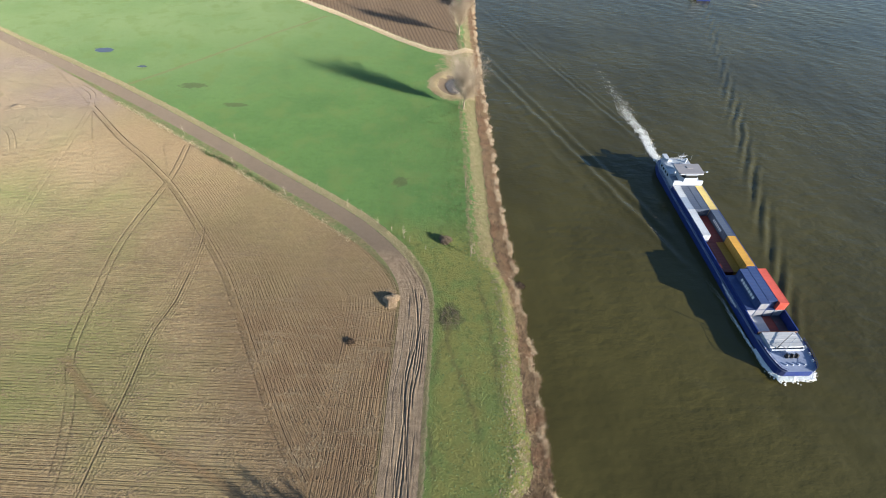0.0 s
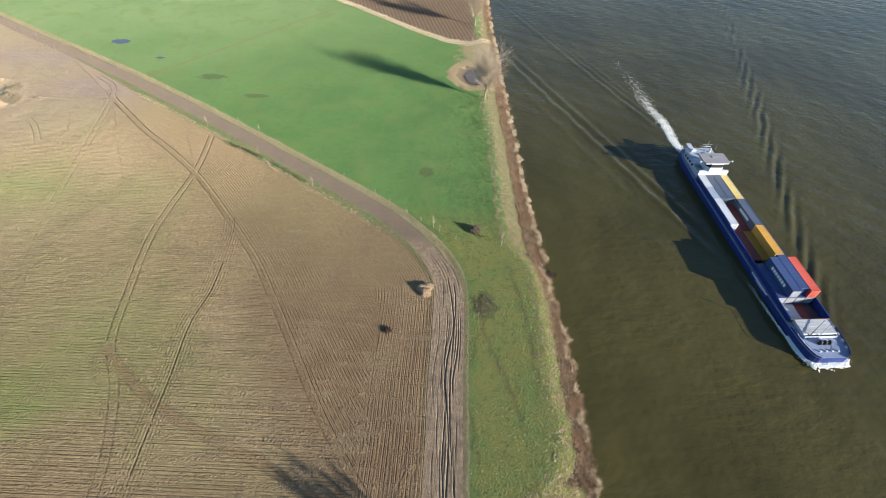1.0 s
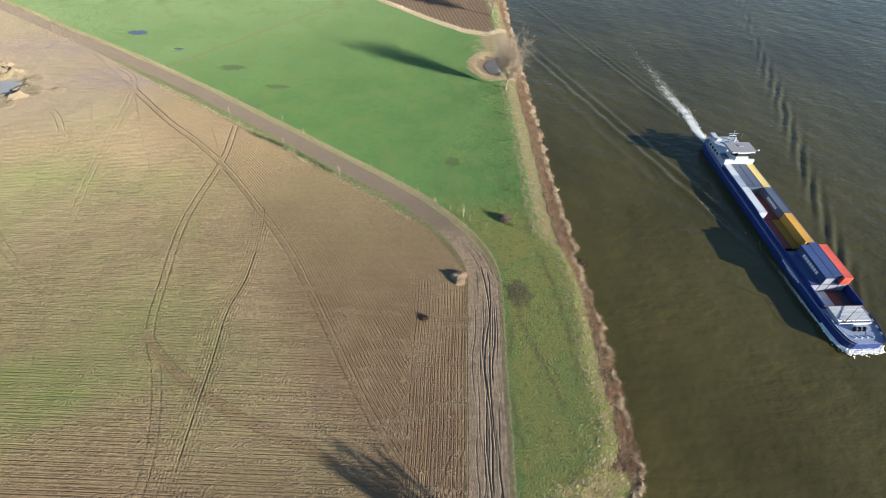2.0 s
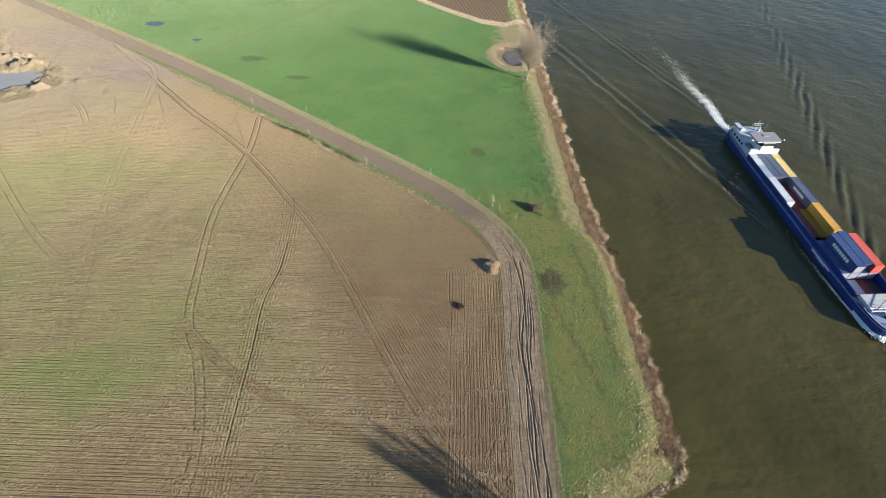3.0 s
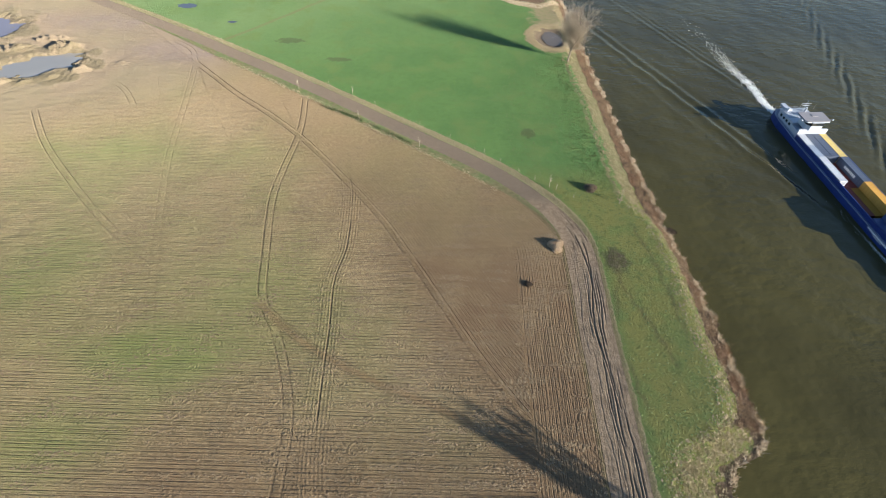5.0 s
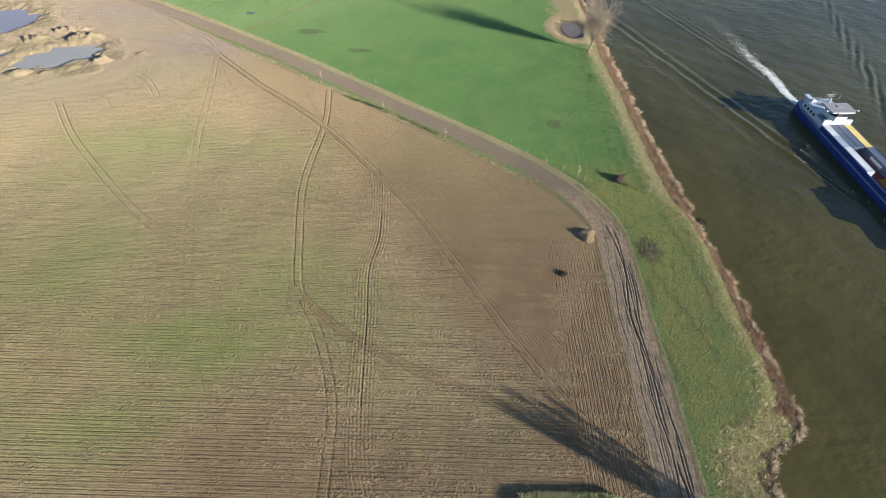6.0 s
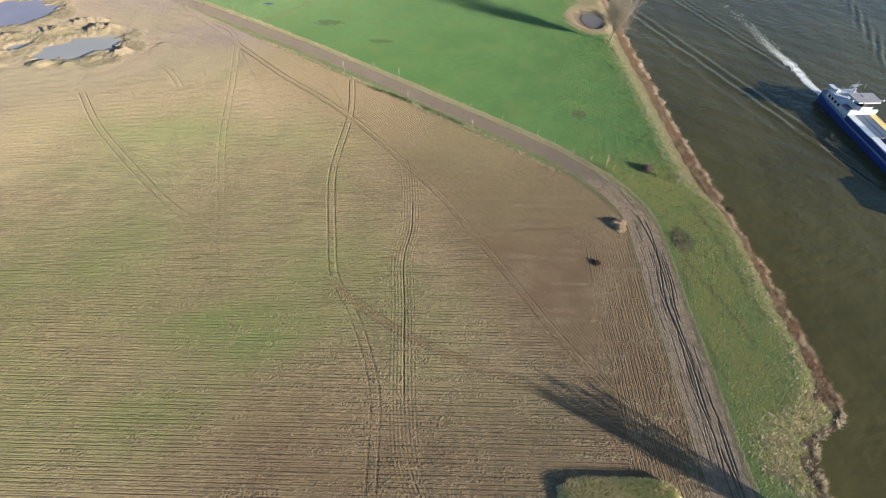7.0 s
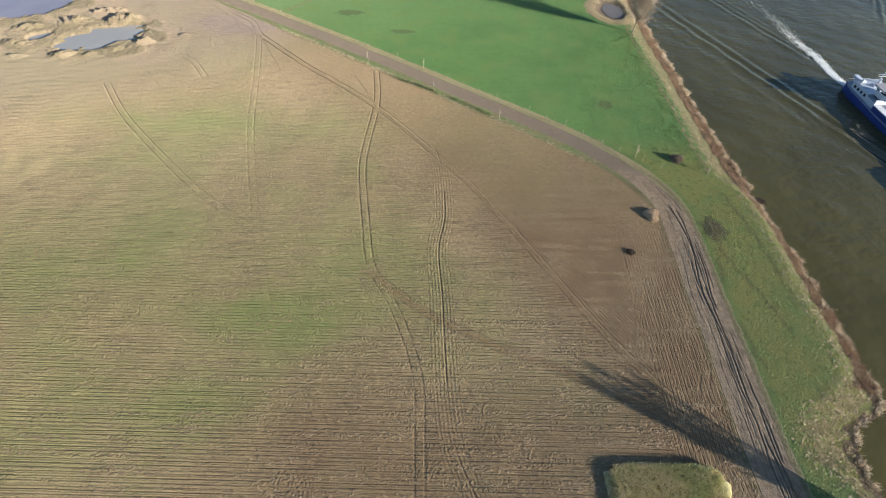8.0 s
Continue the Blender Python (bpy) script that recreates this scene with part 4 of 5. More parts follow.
    part("roof_fascia", Shape().prism([(-4.05, 10.85), (4.05, 10.85), (4.36, 11.17), (4.36, 15.93), (3.83, 16.56), (-3.83, 16.56), (-4.36, 15.93), (-4.36, 11.17)], 7.3, 7.595), WHITE, ship)
    for s in (-1, 1):
        part("bridge_wing_lamp", Shape().rod((s * 4.3, 15.4, 7.7), (s * 5.4, 15.5, 7.7), 0.05, sides=5).box(s * 5.4 - 0.2, s * 5.4 + 0.2, 15.3, 15.7, 7.5, 7.95), WHITE, ship)
    mast = Shape().rod((0.4, 8.0, 4.4), (0.4, 8.0, 10.6), 0.1, 0.05, 6).rod((-1.3, 8.0, 9.3), (2.1, 8.0, 9.3), 0.05, sides=4).box(-0.8, 1.6, 7.9, 8.1, 8.6, 8.75)
    part("radar_mast", mast, WHITE, ship)
    for x, z in ((-2.4, 9.4), (1.8, 8.9), (2.8, 9.1)):
        part("aerial", Shape().rod((x, 8.7, 7.8), (x, 8.7, z + 0.4), 0.03, sides=4), STEEL, ship)
    for x in (-3.2, 3.2):
        part("funnel", Shape().rod((x, 5.2, 4.4), (x, 5.2, 6.0), 0.35, sides=10), WHITE, ship)
    stern_rail = Shape()
    for z in (0.5, 1.0):
        stern_rail.rod((-4.2, 0.15, 2.1 + z), (4.2, 0.15, 2.1 + z), 0.035, sides=4)
        for s in (-1, 1):
            stern_rail.rod((s * 4.2, 0.15, 2.1 + z), (s * 5.3, 3.2, 2.05 + z), 0.035, sides=4)
            stern_rail.rod((s * 5.3, 3.2, 2.05 + z), (s * 5.55, 16, 1.6 + z), 0.035, sides=4)
    for x in np.linspace(-4.2, 4.2, 8):
        stern_rail.rod((x, 0.15, 2.0), (x, 0.15, 3.1), 0.03, sides=4)
    for s in (-1, 1):
        for u in np.arange(3.2, 16, 1.6):
            x = s * (5.3 + 0.25 * (u - 3.2) / 12.8)
            stern_rail.rod((x, u, deck_z(u)), (x, u, deck_z(u) + 1.1), 0.03, sides=4)
    part("stern_rail", stern_rail, WHITE, ship)
    boat = Shape()
    ring = [(-0.8, 0), (0.8, 0), (0.85, 2.4), (0.5, 3.3), (0, 3.7), (-0.5, 3.3), (-0.85, 2.4)]
    boat.prism([(x + 2.9, y + 1.0) for x, y in ring], 4.5, 5.2)
    part("dinghy", boat, WHITE, ship)
    return ship


build_ship()
P40, P20 = 12.19, 6.06
COLS = [3.75, 1.25, -1.25, -3.75]
LOW = "container low in the hold, only its lid seen"
UA, UB, UC, UD = 16.95, 29.25, 41.55, 57.3
for u, colors in ((UA, ("slate", "slate", "slate", "cream")), (UB, ("maroon", "maroon", "maroon", "slate")), (UC, ("maroon", "maroon", "ochre", "ochre")), (UD, ("navy", "slate", "navy", "slate"))):
    for v, c in zip(COLS, colors):
        container(P40, c, c, u, v, 0, c.replace("ochre", "brownish yellow").replace("slate", "grey-blue") + " steel " + LOW)
container(P20, "white", "grey", UA, COLS[0], 1, "white short steel container beside the deckhouse")
container(P20, "paleblue", "paleblue", UA + 6.13, COLS[0], 1, "pale blue short steel container stacked in the hold")
container(P40, "slate", "slate", UA, COLS[1], 1, "grey-blue corrugated steel container in a row of four")
container(P40, "slate", "slate", UA, COLS[2], 1, "grey-blue corrugated steel container in a row of four")
container(P40, "cream", "cream", UA, COLS[3], 1, "pale yellow corrugated steel container at the ship's side")
container(P40, "white", "white", UB, COLS[0], 1, "white refrigerated container standing alone at the coaming", tall=2.75)
mid = container(P40, "slate", "slate", UB, COLS[3], 1, "grey-blue container with white lettering on its side")
bars(mid, "lettering", 1.225, 3.5, 9.0, 0.9, 1.8, 7, LETTER, "white lettering, too small to read")
container(P40, "yellow", "yellow", UC, COLS[3], 1, "bright yellow corrugated steel container")
for v, c in zip(COLS, ("navy", "slate", "navy", "slate")):
    container(P40, c, "door", UD, v, 1, "dark blue steel container with pale grey doors")
top = container(P40, "navy", "door", UD, COLS[1], 2, "dark blue container with large white mark on its side, top tier")
bars(top, "logo_mark", 1.225, 2.6, 9.6, 0.75, 1.75, 7, LETTER, "large white company mark")
container(P40, "navy", "navy", UD - 0.9, COLS[2], 2, "dark blue corrugated steel container in the top tier")
container(P40, "red", "red", UD, COLS[3], 2, "bright red corrugated steel container in the top tier")
for v, c in zip(COLS, ("grey", "grey", "maroon", "dark")):
    container(6.06, c, c, UD + 12.3, v, 0, {"grey": "pale grey", "maroon": "dark red", "dark": "dark grey"}[c] + " short steel container low in the fore hold")


# ---- foam on the water ----
def foam(name, places, label):
    """Flat uneven flecks of froth; places: x, y along the ship, and size."""
    r, shape = np.random.RandomState(len(places)), Shape()
    for x, y, size, pile in places:
        n, turn = 6, r.uniform(0, 6.28)
        ring = [(x + math.cos(turn + 6.28 * i / n) * size * r.uniform(0.5, 1.2), y + math.sin(turn + 6.28 * i / n) * size * r.uniform(0.5, 1.2)) for i in range(n)]
        z = r.uniform(0.12, 0.3) + pile * r.uniform(0, 1)
        shape.add([(a, b, z - 0.14) for a, b in ring] + [(x, y, z + size * 0.25)], [(i, (i + 1) % n, n) for i in range(n)])
    ob = new(name, shape.mesh(name, FOAM, True))
    ob.matrix_world = AFLOAT
    return tagged(ob, label, "foam", kind="stuff")


r = np.random.RandomState(5)
bow = []
for i in range(3200):
    if i % 5 < 2:
        bow.append((r.uniform(-4.6, 4.6), 86.8 + abs(r.normal(0, 0.6)), r.uniform(0.08, 0.34), 0.6))
    else:
        u = r.uniform(79, 87)
        away = (0.30 + (u - 79) / 12) * abs(r.normal(0, 0.55))
        bow.append((r.choice([-1, 1]) * (hull_half(u) + 0.1 + away), u + away * 0.4, r.uniform(0.05, 0.24), 0.4))
for i in range(1500):
    u = 84 - abs(r.normal(0, 11))
    bow.append((r.choice([-1, 1], p=[0.35, 0.65]) * (5.75 + (84 - u) * 0.045 + abs(r.normal(0, 0.25)) + (84 - u) * 0.05 * r.uniform(0, 1) ** 2), u, r.uniform(0.025, 0.10), 0.0))
foam("bow_foam", bow, "white froth thrown up round the ship's bow")
trail = []
for i in range(9000):
    back = r.exponential(19.0)
    fan = 0.55 + 0.45 * math.sin(back * 1.35 + 0.8 * math.sin(back * 0.37))
    if back < 95 and r.uniform() < 0.35 + 0.65 * fan:
        off = r.normal(0, 0.55 + back * 0.021)
        trail.append((1.2 + 0.045 * back + 0.5 * math.sin(back * 0.21) + off, -back + 0.25 * abs(off) + r.uniform(-0.3, 0.6), r.uniform(0.03, 0.27) * math.exp(-back / 48), 0.0))
foam("wake_foam", trail, "broken white froth trailing behind the ship's stern")


# ---- vessels farther up the river ----
def far_vessel(name, m, length, beam, hull_mat, load_mat, label):
    v = thing(name, m, label, "ship")
    outline = [(-beam / 2 * 0.85, 0), (beam / 2 * 0.85, 0), (beam / 2, 4), (beam / 2, length - 8), (beam * 0.25, length), (-beam * 0.25, length), (-beam / 2, length - 8), (-beam / 2, 4)]
    part("hull", Shape().prism(outline, -1.5, 1.6), hull_mat, v)
    part("cargo", Shape().box(-beam / 2 + 1, beam / 2 - 1, 20, length - 10, 1.6, 3.0, chamfer=0.5), load_mat, v)
    h = part("deckhouse", Shape().box(-beam / 2 + 1.2, beam / 2 - 1.2, 9, 18, 1.6, 4.0, chamfer=0.1), ROOF_PALE, v)
    part("wheelhouse", Shape().box(-2.2, 2.2, 13, 17, 4.0, 6.2, chamfer=0.1), ROOF_PALE, v)
    part("stern_rail", Shape().rod((-beam / 2 * 0.8, 0.2, 2.5), (beam / 2 * 0.8, 0.2, 2.5), 0.05, sides=4).rod((-beam / 2 * 0.8, 0.2, 1.6), (-beam / 2 * 0.8, 0.2, 2.5), 0.05, sides=4).rod((beam / 2 * 0.8, 0.2, 1.6), (beam / 2 * 0.8, 0.2, 2.5), 0.05, sides=4), WHITE, v)
    return v


far_vessel("river_barge", pose(158, 333, WATER, 0, 0, -6), 70, 9.5, HULL_BLUE, DARK_STEEL, "dark blue river barge far upstream, stern towards us")
far_vessel("sand_barge", pose(203, 346, WATER, 0, 0, -4), 80, 11, BOX["ochre"], BOX["ochre"], "tan cargo barge far upstream")


# ---- trees ----
TWIG_GREY = islands("pale_grey_twigs", (0.30, 0.245, 0.185), (0.46, 0.39, 0.31))

def grow(wood, twigs, p, d, length, radius, level, r, lift=0.25, least=0.022):
    """One limb in bent pieces, with smaller limbs from its sides."""
    pieces = 4 if level < 2 else 3
    sides = 6 if level == 0 else 4 if level == 1 else 3
    q, step = Vector(p), length / pieces
    for i in range(pieces):
        r0, r1 = radius * (1 - 0.75 * i / pieces), radius * (1 - 0.75 * (i + 1) / pieces)
        d = (d + Vector(r.normal(0, 0.10 + 0.03 * level, 3)) + Vector((0, 0, lift * 0.4))).normalized()
        e = q + d * step
        (wood if level < 2 else twigs).rod(q, e, r0, r1, sides, caps=False)
        if level < 4:
            count = (3, 4, 4, 4)[level] if (i > 0 or level > 0) else 0
            for _ in range(count):
                if level == 0 and i < 1:
                    continue
                s = d.orthogonal().normalized()
                s.rotate(Matrix.Rotation(r.uniform(0, 6.28), 3, d))
                spread = r.uniform(0.38, 0.72)
                nd = (d * (1 - spread * 0.45) + s * spread).normalized()
                at = q + (e - q) * r.uniform(0.1, 1.0)
                grow(wood, twigs, at, nd, length * r.uniform(0.36, 0.58), max(r1 * 0.5, least), level + 1, r, lift, least)
        q = e


def tree(name, x, y, height, seed, label, trunk_r=0.35, leaders=4, spread=0.5, bark=BARK, twig=TWIG, bole=0.22, reach=0.62, least=0.016, tip=0.0, tip_y=0.0):
    """A bare winter tree: bole, leaders and a fan of fine twigs."""
    r = np.random.RandomState(seed)
    t = thing(name, pose(x, y, ground_at(x, y) - 0.1), label, "tree")
    trunk, limbs, twigs = Shape(), Shape(), Shape()
    foot = Vector((0, 0, 0))
    lean = Vector((r.normal(0, 0.03) + tip, r.normal(0, 0.03) + tip_y, 1)).normalized()
    trunk.rod(foot, foot + lean * 0.6, trunk_r * 1.35, trunk_r, 8, caps=False)
    top = foot + lean * (height * bole)
    trunk.rod(foot + lean * 0.6, top, trunk_r, trunk_r * 0.85, 8, caps=False)
    for i in range(leaders):
        w = 6.28 * i / leaders + r.uniform(-0.4, 0.4)
        d = Vector((tip + math.cos(w) * spread * r.uniform(0.5, 1.2), tip_y + math.sin(w) * spread * r.uniform(0.5, 1.2), 1)).normalized()
        grow(limbs, twigs, top - lean * 0.2, d, height * reach * r.uniform(0.8, 1.05), trunk_r * 0.62, 1, r, least=least)
    grow(limbs, twigs, top - lean * 0.1, lean, height * (0.98 - bole), trunk_r * 0.8, 1, r, least=least)
    part("trunk", trunk, bark, t)
    part("limbs", limbs, bark, t)
    part("crown", twigs, twig, t, "haze of fine leafless twigs")
    return t


tree("bare_tree", 6.3, 182.6, 18.5, 7, "tall leafless winter tree beside the pond hollow", 0.34, 8, 0.46, BARK, TWIG_GREY, reach=0.70, tip=0.03, least=0.011)
tree("bare_tree", 4.4, 258.0, 18.0, 9, "leafless winter tree on the river bank by the ploughed field", 0.34, 4, 0.5)
def tall_tree(x, y, height, fan, seed, label):
    """A slender many-stemmed bare tree: the stems rise close together and open in a narrow fan towards one side."""
    r = np.random.RandomState(seed)
    t = thing("bare_tree", pose(x, y, ground_at(x, y) - 0.1), label, "tree")
    trunk, twigs = Shape(), Shape()
    trunk.rod((0, 0, 0), (0, 0, 1.6), 0.55, 0.42, 9, caps=False)
    for i, (open_, tall) in enumerate(fan):
        stem, q, radius = Shape(), Vector((0, 0, 1.2)), 0.24
        side, away, n = open_ * height, r.uniform(-0.10, 0.10) * height, 14
        for j in range(n):
            f = (j + 1) / n
            bend = f ** 1.15
            e = Vector((0.507 * side * bend - 0.862 * away * bend, 0.862 * side * bend + 0.507 * away * bend, 1.2 + (height * tall - 1.2) * f)) + Vector(r.normal(0, 0.10, 3))
            r1 = 0.24 * (1 - f) + 0.03
            stem.rod(q, e, radius, r1, 5, caps=False)
            if f > 0.14:
                for _ in range(11):
                    at, w = q.lerp(e, r.uniform()), r.uniform(0, 6.28)
                    length = r.uniform(0.9, 2.6) * (1.1 - 0.3 * f)
                    d = Vector((math.cos(w) * 0.5, math.sin(w) * 0.5, r.uniform(0.6, 1.1))).normalized()
                    tip = at + d * length
                    twigs.rod(at, tip, 0.055, 0.022, 3, caps=False)
                    for _ in range(6):
                        c = at.lerp(tip, r.uniform(0.2, 1.0))
                        twigs.rod(c, c + (d + Vector(r.normal(0, 0.45, 3))).normalized() * length * r.uniform(0.25, 0.6), 0.032, 0.014, 3, caps=False)
            q, radius = e, r1
        part("stem", stem, BARK, t)
    part("trunk", trunk, BARK, t)
    part("crown", twigs, TWIG, t, "haze of fine leafless twigs")
    return t


tall_tree(16.4, 0.6, 19.0, ((-0.015, 0.98), (0.02, 0.92), (0.03, 1.0), (0.09, 0.95), (0.13, 0.85), (0.20, 0.98), (0.27, 0.90), (0.36, 0.84)), 12, "large leafless tree at the river, throwing a long shadow")
tree("bank_willow", 9.5, 300.0, 9.0, 21, "low bushy leafless willow hanging over the water", 0.2, 6, 0.9, bole=0.08)


def sapling_parts(height, seed, full, girth=1.0):
    r = np.random.RandomState(seed)
    stem, twigs = Shape(), Shape()
    thick = (0.026 + 0.006 * height) * girth
    stem.rod((0, 0, 0), (0.03, 0.02, height * 0.6), thick, thick * 0.7, 5).rod((0.03, 0.02, height * 0.6), (0, 0.05, height), thick * 0.7, 0.012, 4)
    for i in range(full):
        z = height * r.uniform(0.42, 0.97)
        w, l = r.uniform(0, 6.28), height * r.uniform(0.14, 0.30)
        a = Vector((0.02, 0.02, z))
        b = a + Vector((math.cos(w) * l * 0.6, math.sin(w) * l * 0.6, l * 0.8))
        twigs.rod(a, b, 0.02, 0.007, 3, caps=False)
        for _ in range(3):
            c = a + (b - a) * r.uniform(0.3, 0.9)
            twigs.rod(c, c + Vector(r.normal(0, l * 0.22, 3)) + Vector((0, 0, l * 0.3)), 0.010, 0.004, 3, caps=False)
    return stem, twigs


def sapling(x, y, height, seed, full, label, stake=True, bark=BARK_PALE, girth=1.0):
    t = thing("young_tree", pose(x, y, ground_at(x, y) - 0.05, 0, 0, seed * 47 % 360), label, "young tree", "young trees along the track")
    stem, twigs = sapling_parts(height, seed, full, girth)
    part("stem", stem, bark, t)
    part("twigs", twigs, TWIG_PALE, t)
    if stake:
        part("stake", Shape().rod((0.22, 0.05, 0), (0.22, 0.05, 1.15), 0.04, 0.035, 6), STAKE, t, "short weathered wooden stake")
    return t


NORTH_ROW = [(-203, 228.5), (-185, 218.5), (-166, 207.5), (-150, 199), (-135, 190.8), (-122, 182.5), (-109.5, 173.8), (-97, 165.8), (-86, 159), (-67.5, 146),
             (-61.6, 141), (-56.8, 137.4), (-46, 129.5), (-36, 122.5), (-25.6, 115.3), (-20.2, 111.4), (-15.5, 107.8), (-9.7, 103.2), (-4.9, 100.2)]
for i, (x, y) in enumerate(NORTH_ROW):
    sapling(x, y, 1.7 + 0.5 * (i * 37 % 10) / 10, 100 + i, 5, "thin pale young tree tied to a stake in dry grass")
for i, (x, y) in enumerate([(-76.2, 152.2), (-51.2, 133.0), (-41.2, 126), (-30.4, 119.2), (-11.6, 104.9)]):
    sapling(x, y, (3.6, 2.9, 2.7, 2.6, 3.9)[i], 140 + i, (12, 8, 7, 7, 26)[i], "taller pale young tree with upright branches in dry grass")
for i, (x, y) in enumerate([(-96.5, 156), (-72.2, 137.4), (-51.0, 122.8)]):
    sapling(x, y, 3.4, 160 + i, 14, "young leafless tree at the field edge of the track")
sapling(8.0, 98.4, 4.4, 170, 8, "slender young leafless tree at the top of the bank", False, BARK, 2.6)
sapling(6.6, 129.9, 4.2, 171, 4, "lone thin young tree on the bank top", False, BARK, 2.2)


# ---- brushwood, dead plants, mound ----
WEED = islands("brown_weeds", (0.12, 0.09, 0.065), (0.25, 0.195, 0.135))

def brush(name, x, y, a, b, h, n, seed, label, category, stick, material, core):
    """A heap of crossed sticks and chips over a dark core."""
    r = np.random.RandomState(seed)
    t = thing(name, pose(x, y, ground_at(x, y)), label, category)
    inner, sticks = Shape(), Shape()
    rings, seg = 6, 16
    pts = []
    for i in range(rings):
        w = i / (rings - 1) * math.pi / 2
        for j in range(seg):
            c = 2 * math.pi * j / seg
            s = r.uniform(0.72, 0.98) * (1 + 0.14 * math.sin(3 * c + seed) + 0.10 * math.sin(5 * c + 2 * seed))
            pts.append((a * 0.9 * math.cos(w) * math.cos(c) * s, b * 0.9 * math.cos(w) * math.sin(c) * s, h * 0.88 * math.sin(w) * s - 0.03))
    inner.add(pts, [(i * seg + j, i * seg + (j + 1) % seg, (i + 1) * seg + (j + 1) % seg, (i + 1) * seg + j) for i in range(rings - 1) for j in range(seg)])
    for _ in range(n):
        c, w = r.uniform(0, 6.28), math.asin(r.uniform(0, 1))
        s = r.uniform(0.75, 1.05) * (1 + 0.14 * math.sin(3 * c + seed) + 0.10 * math.sin(5 * c + 2 * seed))
        p = Vector((a * math.cos(w) * math.cos(c) * s, b * math.cos(w) * math.sin(c) * s, max(0.03, h * math.sin(w) * s)))
        d = Vector((r.normal(), r.normal(), abs(r.normal(0, 0.8)))).normalized() * stick * r.uniform(0.3, 1.0)
        sticks.rod(p - d * 0.4, p + d * 0.6, r.uniform(0.015, 0.05), 0.012, 3, caps=False)
    if h > 0.5:
        part("core", inner, core, t)
    part("twigs", sticks, material, t)
    return t


brush("brushwood_heap", -12.9, 81.0, 1.9, 2.3, 1.25, 3200, 31, "heap of pale cut brushwood beside the track", "brushwood heap", 0.55, BRUSH, STAKE)
brush("round_bush", 0.6, 104.2, 1.75, 1.65, 1.6, 1700, 32, "round leafless bush standing in the meadow", "bush", 0.6, WEED, DEAD)
brush("dead_shrub", -21.6, 68.0, 1.0, 0.9, 0.52, 420, 33, "small dark dead shrub in the ploughed soil", "shrub", 0.8, DEAD, DEAD)
brush("dead_weeds", 2.3, 76.6, 2.6, 3.2, 0.25, 420, 34, "flattened brown dead weeds on the grass strip", "weeds", 0.8, WEED, WEED)
brush("drift_branches", 21.6, 90.2, 1.6, 1.2, 0.8, 260, 35, "dark driftwood branches caught at the waterline", "driftwood", 1.4, DEAD, DEAD)


def blades(name, spots, height, spread, per, material, label, category, seed, lean=0.35, parent=None, slim=(0.06, 0.13)):
    """Many small tufts of pointed blades, standing on the ground at the given spots."""
    r = np.random.RandomState(seed)
    x, y = spots[:, 0], spots[:, 1]
    n = len(x) * per
    bx, by = np.repeat(x, per) + r.normal(0, spread, n), np.repeat(y, per) + r.normal(0, spread, n)
    bz = land_height(bx, by) if parent is None else np.repeat(spots[:, 2], per)
    w, h = r.uniform(0, 6.28, n), height * r.uniform(0.5, 1.15, n)
    wide = h * r.uniform(*slim, n)
    tx, ty = bx + r.normal(0, lean, n) * h, by + r.normal(0, lean, n) * h
    co = np.empty((n, 3, 3))
    co[:, 0] = np.stack([bx - np.cos(w) * wide, by - np.sin(w) * wide, bz - 0.04], -1)
    co[:, 1] = np.stack([bx + np.cos(w) * wide, by + np.sin(w) * wide, bz - 0.04], -1)
    co[:, 2] = np.stack([tx, ty, bz + h], -1)
    me = bpy.data.meshes.new(name)
    me.vertices.add(3 * n)
    me.vertices.foreach_set("co", co.ravel())
    me.loops.add(3 * n)
    me.loops.foreach_set("vertex_index", np.arange(3 * n, dtype=np.int32))
    me.polygons.add(n)
    me.polygons.foreach_set("loop_start", np.arange(0, 3 * n, 3, dtype=np.int32))
    me.update(calc_edges=True)
    me.materials.append(material)
    ob = new(name, me)
    if parent is None:
        return tagged(ob, label, category, kind="stuff")
    ob.parent = parent
    return tagged(ob, label, kind="stuff")


def scatter(n, seed, x0, x1, y0, y1, keep):
    r = np.random.RandomState(seed)
    x, y = r.uniform(x0, x1, n), r.uniform(y0, y1, n)
    ok = keep(x, y, r)
    return np.stack([x[ok], y[ok]], -1)


def on_bank(x, y, r):
    top, w = bank_top(y), waterline(y)
    s = (x - top) / np.maximum(w - top, 0.5)
    return (s > np.where(y < 97, 0.42, 0.52)) & (s < 1.0) & (y > 33) & (r.uniform(size=len(x)) < 0.55 + 0.4 * ripple(x, y, 5, 61))


blades("bank_growth", scatter(70000, 61, 5, 25, 12, 330, on_bank), 0.8, 0.35, 11, REED, "dry brown undergrowth and reeds along the river bank", "undergrowth", 62, lean=0.6, slim=(0.025, 0.06))
blades("bramble", scatter(34000, 84, 5, 25, 34, 330, lambda x, y, r: on_bank(x, y, r) & (ripple(x, y, 4.5, 85) > 0.1)), 0.7, 0.35, 10, THORN,
       "dark bramble patches on the river bank", "bramble", 86, lean=0.7, slim=(0.03, 0.07))
blades("reed_fringe", scatter(30000, 63, 10, 25.5, 14, 330, lambda x, y, r: (np.abs(x - waterline(y) + 0.5) < 0.6) & (ripple(x, y, 7, 64) > -0.3)),
       0.9, 0.24, 12, PLUME, "pale dry reed plumes at the water's edge", "reeds", 65, lean=0.5, slim=(0.03, 0.07))
